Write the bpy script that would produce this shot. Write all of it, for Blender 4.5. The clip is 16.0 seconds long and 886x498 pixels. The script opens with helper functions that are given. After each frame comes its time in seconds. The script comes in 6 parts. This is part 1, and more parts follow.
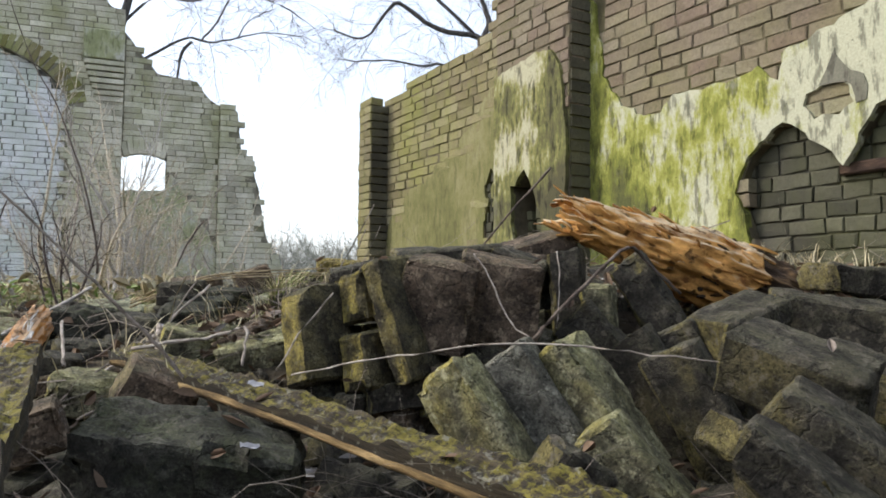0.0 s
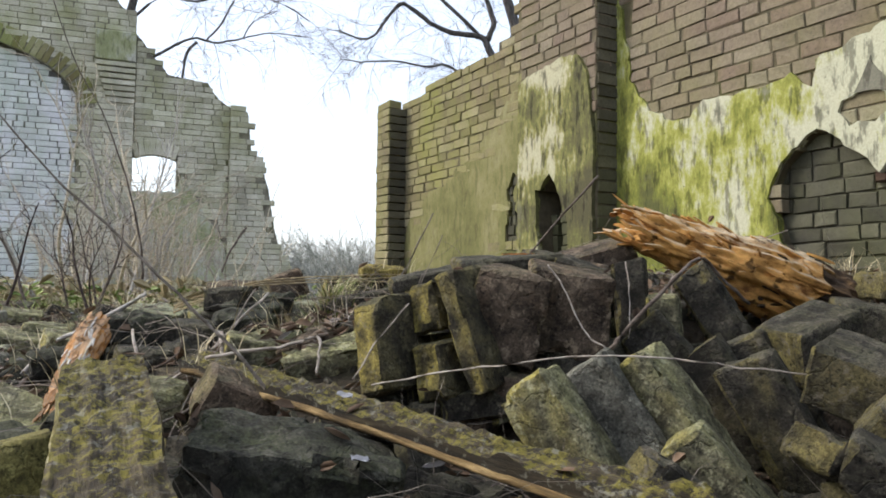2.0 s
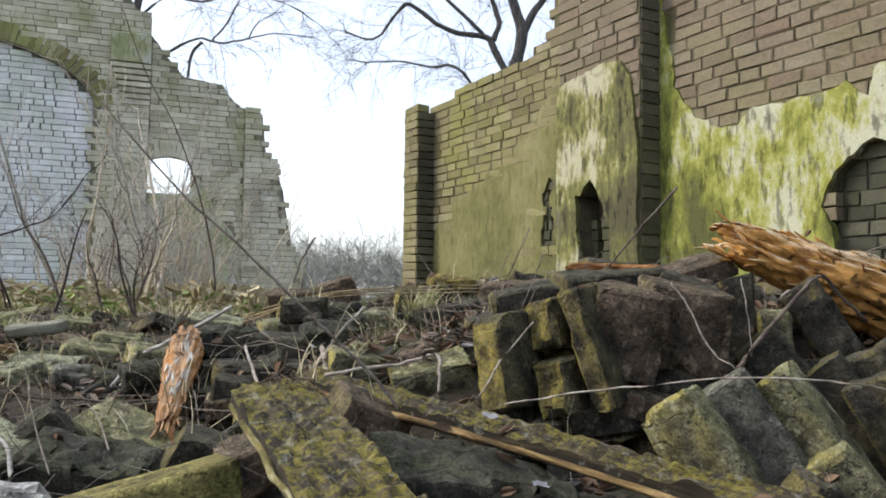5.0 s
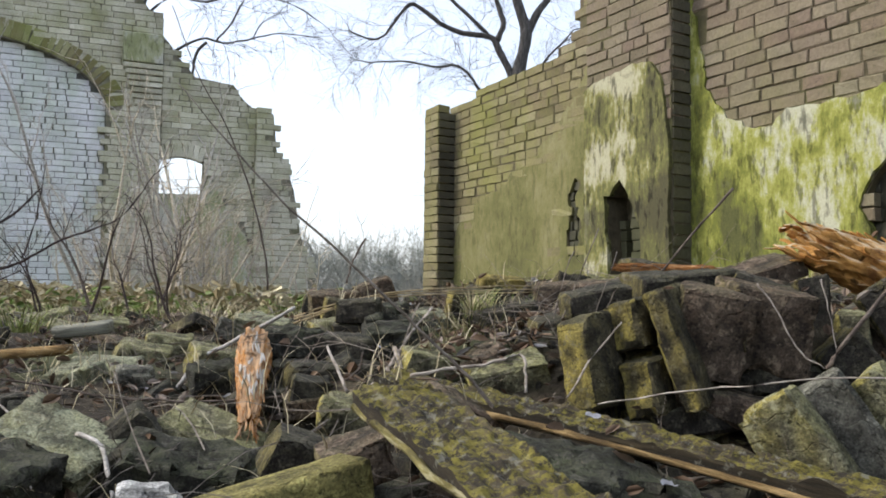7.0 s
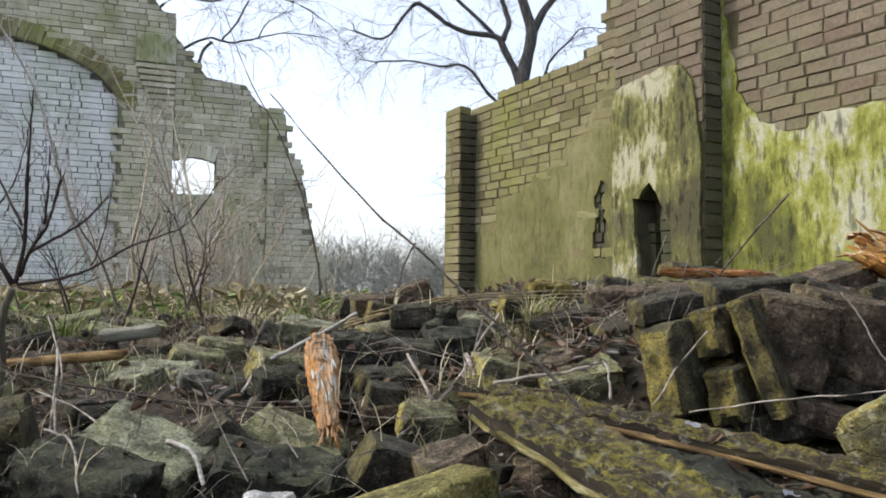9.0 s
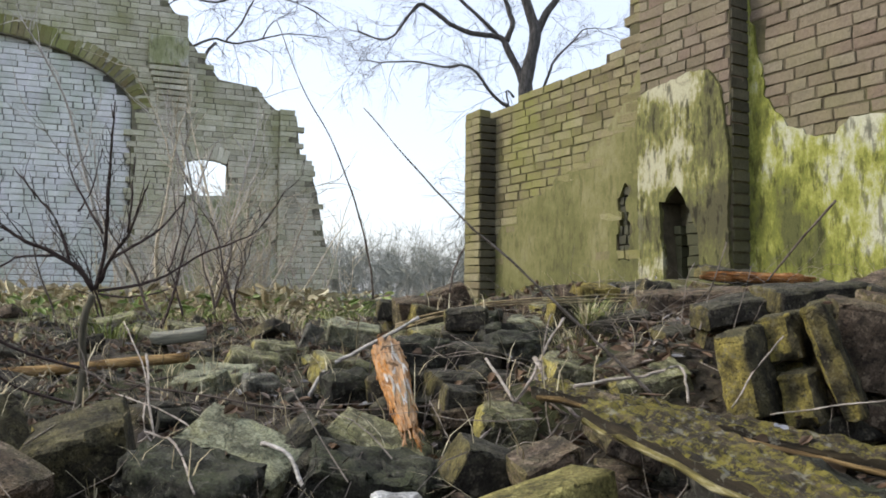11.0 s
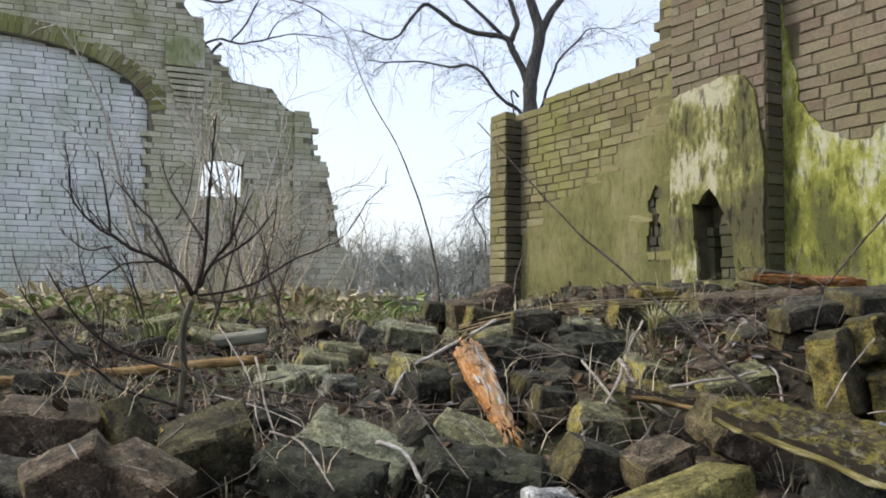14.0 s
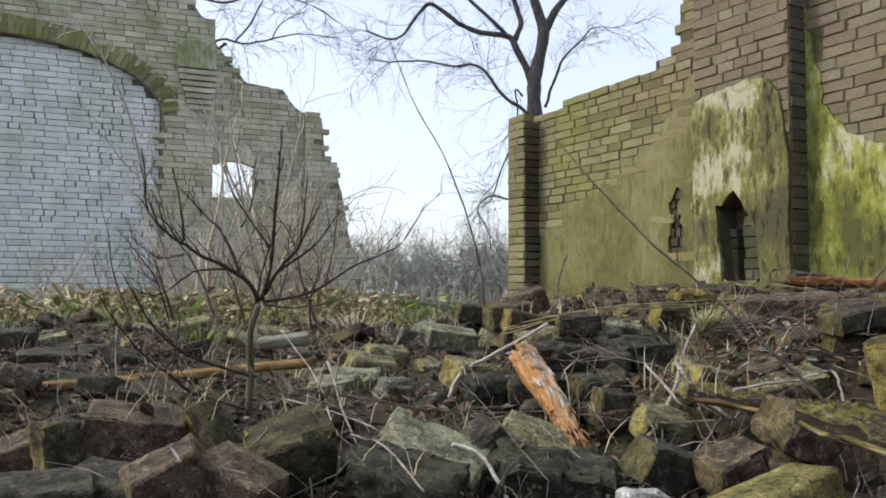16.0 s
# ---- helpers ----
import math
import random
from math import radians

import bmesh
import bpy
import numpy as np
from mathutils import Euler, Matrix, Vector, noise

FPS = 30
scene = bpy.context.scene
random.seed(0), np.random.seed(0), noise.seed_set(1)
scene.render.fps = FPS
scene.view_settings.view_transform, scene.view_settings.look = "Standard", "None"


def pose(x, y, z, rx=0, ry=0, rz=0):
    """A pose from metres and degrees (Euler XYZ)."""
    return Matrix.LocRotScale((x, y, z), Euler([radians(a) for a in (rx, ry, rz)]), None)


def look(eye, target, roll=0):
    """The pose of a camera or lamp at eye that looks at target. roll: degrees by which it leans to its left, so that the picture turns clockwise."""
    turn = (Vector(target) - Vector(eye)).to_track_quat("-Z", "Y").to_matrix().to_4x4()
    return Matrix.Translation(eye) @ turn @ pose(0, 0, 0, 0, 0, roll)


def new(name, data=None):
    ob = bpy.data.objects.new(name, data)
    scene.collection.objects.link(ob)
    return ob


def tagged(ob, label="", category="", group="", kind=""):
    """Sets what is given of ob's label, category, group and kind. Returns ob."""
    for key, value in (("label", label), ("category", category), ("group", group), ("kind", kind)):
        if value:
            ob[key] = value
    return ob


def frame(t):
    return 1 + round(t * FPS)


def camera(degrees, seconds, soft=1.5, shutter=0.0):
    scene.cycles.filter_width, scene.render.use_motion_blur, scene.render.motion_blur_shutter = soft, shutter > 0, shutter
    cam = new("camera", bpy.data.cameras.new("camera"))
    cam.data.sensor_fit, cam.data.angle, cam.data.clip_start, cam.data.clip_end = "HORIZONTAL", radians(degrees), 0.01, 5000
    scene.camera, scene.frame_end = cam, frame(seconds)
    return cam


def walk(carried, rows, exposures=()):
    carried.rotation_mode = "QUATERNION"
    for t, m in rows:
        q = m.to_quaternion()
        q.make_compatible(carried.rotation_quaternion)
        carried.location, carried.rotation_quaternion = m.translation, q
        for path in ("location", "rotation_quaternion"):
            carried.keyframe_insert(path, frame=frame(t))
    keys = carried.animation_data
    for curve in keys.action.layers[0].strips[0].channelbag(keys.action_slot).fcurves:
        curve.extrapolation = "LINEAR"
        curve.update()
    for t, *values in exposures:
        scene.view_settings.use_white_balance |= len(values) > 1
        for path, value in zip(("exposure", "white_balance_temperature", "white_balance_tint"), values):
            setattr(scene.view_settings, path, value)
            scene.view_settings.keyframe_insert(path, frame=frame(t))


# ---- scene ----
cam = camera(58.0, 16.0, soft=1.8)
# seconds, eye, target, roll
PATH = [
    (0.0, (0.0255, -0.041, 0.3209), (-0.0082, 1.955, 0.444), 0.6),
    (0.5, (-0.0126, -0.045, 0.3228), (-0.0472, 1.951, 0.4448), 0.7),
    (1.0, (-0.0477, -0.051, 0.3257), (-0.0813, 1.945, 0.4488), 0.7),
    (1.5, (-0.0799, -0.055, 0.3318), (-0.1145, 1.941, 0.4538), 0.7),
    (2.0, (-0.1141, -0.06, 0.3388), (-0.1478, 1.936, 0.4618), 0.7),
    (2.5, (-0.1504, -0.064, 0.3467), (-0.183, 1.932, 0.4688), 0.7),
    (3.0, (-0.1866, -0.067, 0.3546), (-0.2182, 1.929, 0.4767), 0.7),
    (3.5, (-0.2259, -0.07, 0.3625), (-0.2565, 1.926, 0.4836), 0.7),
    (4.0, (-0.268, -0.067, 0.3682), (-0.2976, 1.929, 0.4894), 0.7),
    (6.5, (-0.4803, -0.085, 0.3729), (-0.5069, 1.911, 0.4932), 0.6),
    (7.0, (-0.5233, -0.088, 0.3726), (-0.5489, 1.909, 0.4929), 0.6),
    (7.5, (-0.5634, -0.086, 0.3765), (-0.59, 1.91, 0.4957), 0.5),
    (8.0, (-0.6036, -0.091, 0.3823), (-0.6301, 1.906, 0.5005), 0.5),
    (8.5, (-0.6477, -0.097, 0.386), (-0.6723, 1.899, 0.5043), 0.5),
    (9.0, (-0.6909, -0.105, 0.3897), (-0.7164, 1.891, 0.507), 0.6),
    (11.5, (-0.9034, -0.179, 0.4044), (-0.9239, 1.817, 0.5208), 0.5),
    (12.0, (-0.9425, -0.193, 0.4062), (-0.9619, 1.803, 0.5227), 0.5),
    (12.5, (-0.9805, -0.207, 0.4081), (-1.0, 1.789, 0.5236), 0.5),
    (13.0, (-1.0166, -0.22, 0.409), (-1.036, 1.776, 0.5245), 0.5),
    (13.5, (-1.0537, -0.233, 0.4109), (-1.0721, 1.764, 0.5254), 0.4),
    (14.0, (-1.0898, -0.242, 0.4139), (-1.1061, 1.754, 0.5274), 0.4),
    (14.5, (-1.1269, -0.254, 0.4188), (-1.1442, 1.743, 0.5303), 0.3),
    (15.0, (-1.167, -0.268, 0.4226), (-1.1833, 1.729, 0.5331), 0.3),
    (15.5, (-1.2082, -0.283, 0.4273), (-1.2235, 1.714, 0.5369), 0.2),
    (16.0, (-1.2473, -0.298, 0.4312), (-1.2626, 1.699, 0.5408), 0.2),
]
walk(cam, [(t, look(eye, target, roll)) for t, eye, target, roll in PATH],
     exposures=((0.0, 1.58), (4.0, 1.56), (9.0, 1.45), (12.0, 1.37), (16.0, 1.28)))

# ---- light ----
SUN_AZ, SUN_EL = radians(-88), radians(40)      # azimuth from +y, towards -x when negative
world = bpy.data.worlds.new("sky")
scene.world = world
world.use_nodes = True
wn = world.node_tree
sky = wn.nodes.new("ShaderNodeTexSky")
sky.sky_type = "NISHITA"
sky.sun_disc = False
sky.sun_elevation = SUN_EL
sky.sun_rotation = SUN_AZ
sky.air_density, sky.dust_density, sky.ozone_density = 1.0, 3.0, 1.0
wn.nodes["Background"].inputs["Strength"].default_value = 0.15
veil = wn.nodes.new("ShaderNodeMix")               # thin white cloud over the whole sky
veil.data_type = "RGBA"
veil.inputs[0].default_value = 0.62
veil.inputs[7].default_value = (2.55, 2.66, 2.92, 1)
wn.links.new(sky.outputs["Color"], veil.inputs[6])
wn.links.new(veil.outputs[2], wn.nodes["Background"].inputs["Color"])
sun = new("sun", bpy.data.lights.new("sun", "SUN"))
sun.data.energy, sun.data.angle, sun.data.color = 0.8, radians(14), (1.0, 0.97, 0.92)
SUN_DIR = Vector((math.sin(SUN_AZ) * math.cos(SUN_EL), math.cos(SUN_AZ) * math.cos(SUN_EL), math.sin(SUN_EL)))
sun.matrix_world = look(SUN_DIR * 30, (0, 0, 0))


# ---- materials ----
def material(name, rough=0.85, metal=0.0):
    m = bpy.data.materials.new(name)
    m.use_nodes = True
    b = m.node_tree.nodes["Principled BSDF"]
    b.inputs["Roughness"].default_value, b.inputs["Metallic"].default_value = rough, metal
    b.inputs["Specular IOR Level"].default_value = 0.3
    return m, m.node_tree, b


def add_noise(nt, scale, detail=5.0, rough=0.6, coord="Object", stretch=(1, 1, 1), distort=0.0, shift=0.0):
    tc, mp, nz = nt.nodes.new("ShaderNodeTexCoord"), nt.nodes.new("ShaderNodeMapping"), nt.nodes.new("ShaderNodeTexNoise")
    mp.inputs["Scale"].default_value = stretch
    mp.inputs["Location"].default_value = (shift, shift * 1.7, shift * 0.6)
    nz.inputs["Scale"].default_value, nz.inputs["Detail"].default_value = scale, detail
    nz.inputs["Roughness"].default_value, nz.inputs["Distortion"].default_value = rough, distort
    nt.links.new(tc.outputs[coord], mp.inputs["Vector"])
    nt.links.new(mp.outputs["Vector"], nz.inputs["Vector"])
    return nz.outputs["Fac"]


def ramp(nt, fac, stops):
    r = nt.nodes.new("ShaderNodeValToRGB")
    e = r.color_ramp.elements
    while len(e) < len(stops):
        e.new(0.5)
    for el, (p, c) in zip(e, stops):
        el.position, el.color = p, (*c, 1) if len(c) == 3 else c
    nt.links.new(fac, r.inputs["Fac"])
    return r.outputs["Color"]


def grey(v):
    return (v, v, v)


def mix(nt, fac, a, b, mode="MIX"):
    n = nt.nodes.new("ShaderNodeMix")
    n.data_type, n.blend_type = "RGBA", mode
    for val, sock in ((fac, n.inputs[0]), (a, n.inputs[6]), (b, n.inputs[7])):
        if isinstance(val, (int, float)):
            sock.default_value = val
        elif isinstance(val, tuple):
            sock.default_value = (*val, 1)
        else:
            nt.links.new(val, sock)
    return n.outputs[2]


def calc(nt, op, a, b=0.0):
    n = nt.nodes.new("ShaderNodeMath")
    n.operation, n.use_clamp = op, True
    for val, sock in ((a, n.inputs[0]), (b, n.inputs[1])):
        if isinstance(val, (int, float)):
            sock.default_value = val
        else:
            nt.links.new(val, sock)
    return n.outputs[0]


def bump(nt, b, height, strength=0.5, distance=0.01):
    n = nt.nodes.new("ShaderNodeBump")
    n.inputs["Strength"].default_value, n.inputs["Distance"].default_value = strength, distance
    nt.links.new(height, n.inputs["Height"])
    nt.links.new(n.outputs["Normal"], b.inputs["Normal"])


def piece_random(nt):
    return nt.nodes.new("ShaderNodeObjectInfo").outputs["Random"]


def island_random(nt):
    return nt.nodes.new("ShaderNodeNewGeometry").outputs["Random Per Island"]


def up_facing(nt, low=0.2, high=0.8):
    """How far a face looks to the sky: moss and dust settle there."""
    g, s = nt.nodes.new("ShaderNodeNewGeometry"), nt.nodes.new("ShaderNodeSeparateXYZ")
    nt.links.new(g.outputs["Normal"], s.inputs[0])
    return ramp(nt, s.outputs["Z"], [(low, grey(0)), (high, grey(1))])


def sun_side(nt):
    """How far a face looks to the sunlit, open side: for lichen and painted sunlight."""
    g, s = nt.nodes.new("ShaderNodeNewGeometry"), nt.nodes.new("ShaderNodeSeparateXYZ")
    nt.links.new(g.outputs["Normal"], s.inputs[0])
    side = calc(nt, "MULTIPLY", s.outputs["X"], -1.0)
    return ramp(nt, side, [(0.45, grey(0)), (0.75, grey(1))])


def world_noise(nt, scale, detail=4.0, stretch=(1, 1, 1), shift=0.0, rough=0.6):
    g, mp, nz = nt.nodes.new("ShaderNodeNewGeometry"), nt.nodes.new("ShaderNodeMapping"), nt.nodes.new("ShaderNodeTexNoise")
    mp.inputs["Scale"].default_value = stretch
    mp.inputs["Location"].default_value = (shift, shift, shift)
    nz.inputs["Scale"].default_value, nz.inputs["Detail"].default_value, nz.inputs["Roughness"].default_value = scale, detail, rough
    nt.links.new(g.outputs["Position"], mp.inputs["Vector"])
    nt.links.new(mp.outputs["Vector"], nz.inputs["Vector"])
    return nz.outputs["Fac"]


def masonry(name, stops, stain, stain_amount, moss, moss_amount, joined=False):
    """Fired bricks: a tone for each brick, grain, dark weathering and green algae in patches."""
    m, nt, b = material(name, 0.9)
    tone = ramp(nt, island_random(nt) if joined else piece_random(nt), stops)
    grain = world_noise(nt, 60, 6, rough=0.7)
    c = mix(nt, 0.55, tone, ramp(nt, grain, [(0.3, grey(0.28)), (0.7, grey(0.75))]), "OVERLAY")
    s1 = ramp(nt, world_noise(nt, 2.6, 6, shift=3.0), [(0.45, grey(0)), (0.68, grey(stain_amount))])
    c = mix(nt, s1, c, stain)
    s2 = ramp(nt, world_noise(nt, 1.7, 7, stretch=(1, 1, 0.55), shift=11.0, rough=0.7), [(0.42, grey(0)), (0.66, grey(moss_amount))])
    c = mix(nt, s2, c, moss)
    pits = ramp(nt, world_noise(nt, 140, 3, shift=2.0), [(0.27, grey(0.25)), (0.38, grey(1))])
    c = mix(nt, 1.0, c, pits, "MULTIPLY")
    nt.links.new(c, b.inputs["Base Color"])
    bump(nt, b, calc(nt, "MULTIPLY", grain, pits), 0.7, 0.006)
    return m


BUFF = [(0.0, (0.13, 0.107, 0.06)), (0.25, (0.21, 0.178, 0.10)), (0.5, (0.255, 0.222, 0.132)), (0.75, (0.175, 0.142, 0.083)), (1.0, (0.29, 0.262, 0.16))]
ROSE = [(0.0, (0.1575, 0.1278, 0.09)), (0.3, (0.2115, 0.18, 0.1242)), (0.6, (0.1935, 0.1548, 0.1134)), (0.85, (0.1755, 0.1305, 0.0972)), (1.0, (0.2475, 0.2232, 0.1575))]
PALE = [(0.0, (0.62, 0.62, 0.64)), (0.4, (0.80, 0.80, 0.81)), (0.7, (0.72, 0.72, 0.74)), (1.0, (0.85, 0.85, 0.84))]
DIM = [(0.0, (0.40, 0.375, 0.29)), (0.4, (0.59, 0.565, 0.445)), (0.7, (0.50, 0.47, 0.38)), (1.0, (0.70, 0.67, 0.545))]
STAIN, MOSS = (0.085, 0.075, 0.05), (0.21, 0.22, 0.045)
m_buff = masonry("buff_brick", BUFF, STAIN, 0.45, MOSS, 0.7)
m_buff_joined = masonry("buff_brickwork", BUFF, STAIN, 0.45, MOSS, 0.7, True)
m_rose = masonry("rose_brick", ROSE, STAIN, 0.35, MOSS, 0.25)
m_rose_joined = masonry("rose_brickwork", ROSE, STAIN, 0.35, MOSS, 0.25, True)
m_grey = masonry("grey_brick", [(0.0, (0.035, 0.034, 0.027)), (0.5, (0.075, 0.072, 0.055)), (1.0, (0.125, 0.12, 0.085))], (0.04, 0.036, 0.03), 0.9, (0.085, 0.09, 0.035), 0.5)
# for returns turned from the sun: shade and damp stain in one colour
m_shade_stain = masonry("shaded_stained_brick", [(0.0, (0.065, 0.06, 0.042)), (0.5, (0.105, 0.096, 0.066)), (1.0, (0.145, 0.132, 0.09))], (0.045, 0.04, 0.03), 0.85, (0.10, 0.10, 0.04), 0.5)
m_pale = masonry("painted_brick", PALE, (0.38, 0.38, 0.36), 0.4, (0.34, 0.44, 0.24), 0.5)
m_pale_joined = masonry("painted_brickwork", PALE, (0.38, 0.38, 0.36), 0.4, (0.34, 0.44, 0.24), 0.5, True)
m_dim = masonry("weathered_brick", DIM, STAIN, 0.4, (0.25, 0.27, 0.08), 0.55)
m_ring = masonry("mossy_arch_brick", [(0.0, (0.17, 0.13, 0.07)), (0.5, (0.26, 0.235, 0.13)), (1.0, (0.36, 0.34, 0.20))], (0.11, 0.075, 0.035), 0.6, (0.20, 0.23, 0.06), 0.75)
m_dim_joined = masonry("weathered_brickwork", DIM, STAIN, 0.4, (0.25, 0.27, 0.08), 0.55, True)


def mortar(name, base, dark):
    m, nt, b = material(name, 0.95)
    c = ramp(nt, world_noise(nt, 9, 8, rough=0.7), [(0.3, dark), (0.65, base)])
    c = mix(nt, ramp(nt, world_noise(nt, 1.8, 5, shift=7), [(0.45, grey(0)), (0.7, grey(0.6))]), c, (0.12, 0.13, 0.035))
    nt.links.new(c, b.inputs["Base Color"])
    bump(nt, b, world_noise(nt, 70, 6), 0.8, 0.008)
    return m


m_mortar = mortar("lime_mortar", (0.14, 0.118, 0.075), (0.045, 0.037, 0.024))
m_mortar_dark = mortar("dark_mortar", (0.07, 0.065, 0.05), (0.03, 0.028, 0.02))
m_mortar_pale = mortar("pale_mortar", (0.20, 0.20, 0.19), (0.03, 0.03, 0.028))
m_mortar_gable = mortar("gable_mortar", (0.28, 0.26, 0.20), (0.08, 0.072, 0.05))


def plaster(name, cream, yellow, green, dark, cream_at=0.53, lean=(0.0, 0.0), streak=0.35, contrast=1.0, patch=0.5):
    """Limewashed plaster: broad zones of algae and of clean wash, runs, flakes, bare spots and pits.
    lean: how fast the clean wash gains along the wall and upwards."""
    m, nt, b = material(name, 0.92)
    zone = world_noise(nt, 2.1, 5, shift=5.0, rough=0.55)
    runs = world_noise(nt, 13.0, 8, stretch=(1, 1, streak), rough=0.72)
    flake = world_noise(nt, 30, 6, stretch=(1, 1, 0.55), shift=17.0, rough=0.7)
    f = mix(nt, 0.45, zone, mix(nt, 0.42, runs, flake))
    if lean != (0.0, 0.0):
        tc, dot = nt.nodes.new("ShaderNodeTexCoord"), nt.nodes.new("ShaderNodeVectorMath")
        dot.operation = "DOT_PRODUCT"
        dot.inputs[1].default_value = (lean[0], 0, lean[1])
        nt.links.new(tc.outputs["Object"], dot.inputs[0])
        add = nt.nodes.new("ShaderNodeMath")
        add.operation = "ADD"
        nt.links.new(f, add.inputs[0])
        nt.links.new(dot.outputs["Value"], add.inputs[1])
        f = add.outputs[0]
    w = 0.055 / contrast
    c = ramp(nt, f, [(cream_at - 2.4 * w, dark), (cream_at - 1.1 * w, green), (cream_at - 0.3 * w, yellow), (cream_at + 0.7 * w, cream)])
    bare = ramp(nt, world_noise(nt, 5.5, 7, shift=31.0, rough=0.7), [(0.60, grey(0)), (0.66, grey(patch))])
    c = mix(nt, bare, c, (0.15, 0.145, 0.10))
    drip = ramp(nt, world_noise(nt, 26, 5, stretch=(1, 1, 0.3), shift=9.0, rough=0.65), [(0.38, grey(0.22)), (0.47, grey(1))])
    c = mix(nt, min(0.85, 0.7 * contrast), c, drip, "MULTIPLY")
    pits = ramp(nt, world_noise(nt, 46, 3, shift=41.0), [(0.25, grey(0.12)), (0.31, grey(1))])
    c = mix(nt, 0.9, c, pits, "MULTIPLY")
    fine = world_noise(nt, 120, 5)
    c = mix(nt, 0.35, c, ramp(nt, fine, [(0.3, grey(0.3)), (0.7, grey(0.75))]), "OVERLAY")
    nt.links.new(c, b.inputs["Base Color"])
    bump(nt, b, mix(nt, 0.5, mix(nt, 0.5, fine, flake), pits), 0.6, 0.008)
    return m


m_plaster_main = plaster("limewashed_plaster", (0.43, 0.43, 0.31), (0.29, 0.30, 0.075), (0.165, 0.178, 0.035), (0.085, 0.09, 0.03), 0.755, (0.06, 0.05))
m_plaster_pilaster = plaster("flaking_plaster", (0.40, 0.385, 0.26), (0.21, 0.205, 0.07), (0.125, 0.125, 0.045), (0.075, 0.07, 0.035), 0.41, (-0.10, 0.09), 0.22, 1.3)
m_plaster_dim = plaster("damp_plaster", (0.25, 0.235, 0.125), (0.19, 0.18, 0.075), (0.14, 0.138, 0.05), (0.075, 0.078, 0.033), 0.675, (0.0, 0.10), 0.7, 0.5, 0.2)
m_plaster_far = plaster("stained_plaster", (0.46, 0.45, 0.38), (0.33, 0.34, 0.20), (0.26, 0.28, 0.14), (0.20, 0.20, 0.13), 0.52, (0.0, 0.0), 0.35, 0.7)
m_cement = plaster("bare_cement", (0.17, 0.165, 0.125), (0.14, 0.135, 0.10), (0.12, 0.115, 0.085), (0.09, 0.088, 0.065), 0.5, (0.0, 0.0), 1.0, 0.8)


# ---- building helpers ----
def part(name, bm, mat, parent=None, label="", smooth=False):
    """One mesh object out of a bmesh, under a thing or a part."""
    me = bpy.data.meshes.new(name)
    if smooth:
        for f in bm.faces:
            f.smooth = True
    bm.to_mesh(me)
    bm.free()
    me.materials.append(mat)
    ob = new(name, me)
    ob.parent = parent
    if label:
        ob["label"] = label
    return ob


def mesh_part(name, me, parent, m):
    ob = new(name, me)
    ob.parent, ob.matrix_basis = parent, m
    return ob


def anchor(name, m, label, category, kind="", group=""):
    ob = new(name)
    ob.matrix_basis = m
    ob.empty_display_size = 0.1
    return tagged(ob, label, category, group, kind)


def box(bm, x0, x1, y0, y1, z0, z1, chamfer=0.0):
    """A box; with a chamfer its four edges at the front (y0) are cut."""
    c = chamfer
    back = [bm.verts.new(p) for p in ((x0, y1, z0), (x1, y1, z0), (x1, y1, z1), (x0, y1, z1))]
    rim = [bm.verts.new(p) for p in ((x0, y0 + c, z0), (x1, y0 + c, z0), (x1, y0 + c, z1), (x0, y0 + c, z1))]
    rings = [back, rim]
    if c:
        rings.append([bm.verts.new(p) for p in ((x0 + c, y0, z0 + c), (x1 - c, y0, z0 + c), (x1 - c, y0, z1 - c), (x0 + c, y0, z1 - c))])
    for a, b in zip(rings, rings[1:]):
        for i in range(4):
            j = (i + 1) % 4
            bm.faces.new((a[i], b[i], b[j], a[j]))
    bm.faces.new(rings[-1][::-1])
    bm.faces.new(back)


def ragged(loop, step=0.03, amount=0.012, seed=0):
    """A closed outline cut into short steps and roughened."""
    out = []
    for (ax, az), (bx, bz) in zip(loop, loop[1:] + loop[:1]):
        n = max(1, int(math.hypot(bx - ax, bz - az) / step))
        for i in range(n):
            x, z = ax + (bx - ax) * i / n, az + (bz - az) * i / n
            d = noise.noise_vector(Vector((x * 14 + seed, z * 14, seed * 3.1))) * amount + noise.noise_vector(Vector((x * 45, z * 45, seed))) * amount * 0.5
            out.append((x + d.x, z + d.z))
    return out


def sheet(outer, holes, y0, y1, seed=0, rough=0.012, step=0.03):
    """A slab in the x-z plane from depth y0 (front) to y1, with holes through it."""
    bm = bmesh.new()
    edges = []
    for loop in [outer] + holes:
        vs = [bm.verts.new((x, y0, z)) for x, z in (ragged(loop, step, rough, seed) if rough else loop)]
        edges += [bm.edges.new((a, b)) for a, b in zip(vs, vs[1:] + vs[:1])]
    bmesh.ops.triangle_fill(bm, edges=edges, use_beauty=True)
    r = bmesh.ops.extrude_face_region(bm, geom=bm.faces[:])
    for v in (g for g in r["geom"] if isinstance(g, bmesh.types.BMVert)):
        v.co.y = y1
    bmesh.ops.recalc_face_normals(bm, faces=bm.faces)
    return bm


def inside(x, z, loop):
    hit = False
    for (ax, az), (bx, bz) in zip(loop, loop[1:] + loop[:1]):
        if (az > z) != (bz > z) and x < (bx - ax) * (z - az) / (bz - az) + ax:
            hit = not hit
    return hit


COURSE, LONG, SHORT, JOINT = 0.062, 0.26, 0.13, 0.007


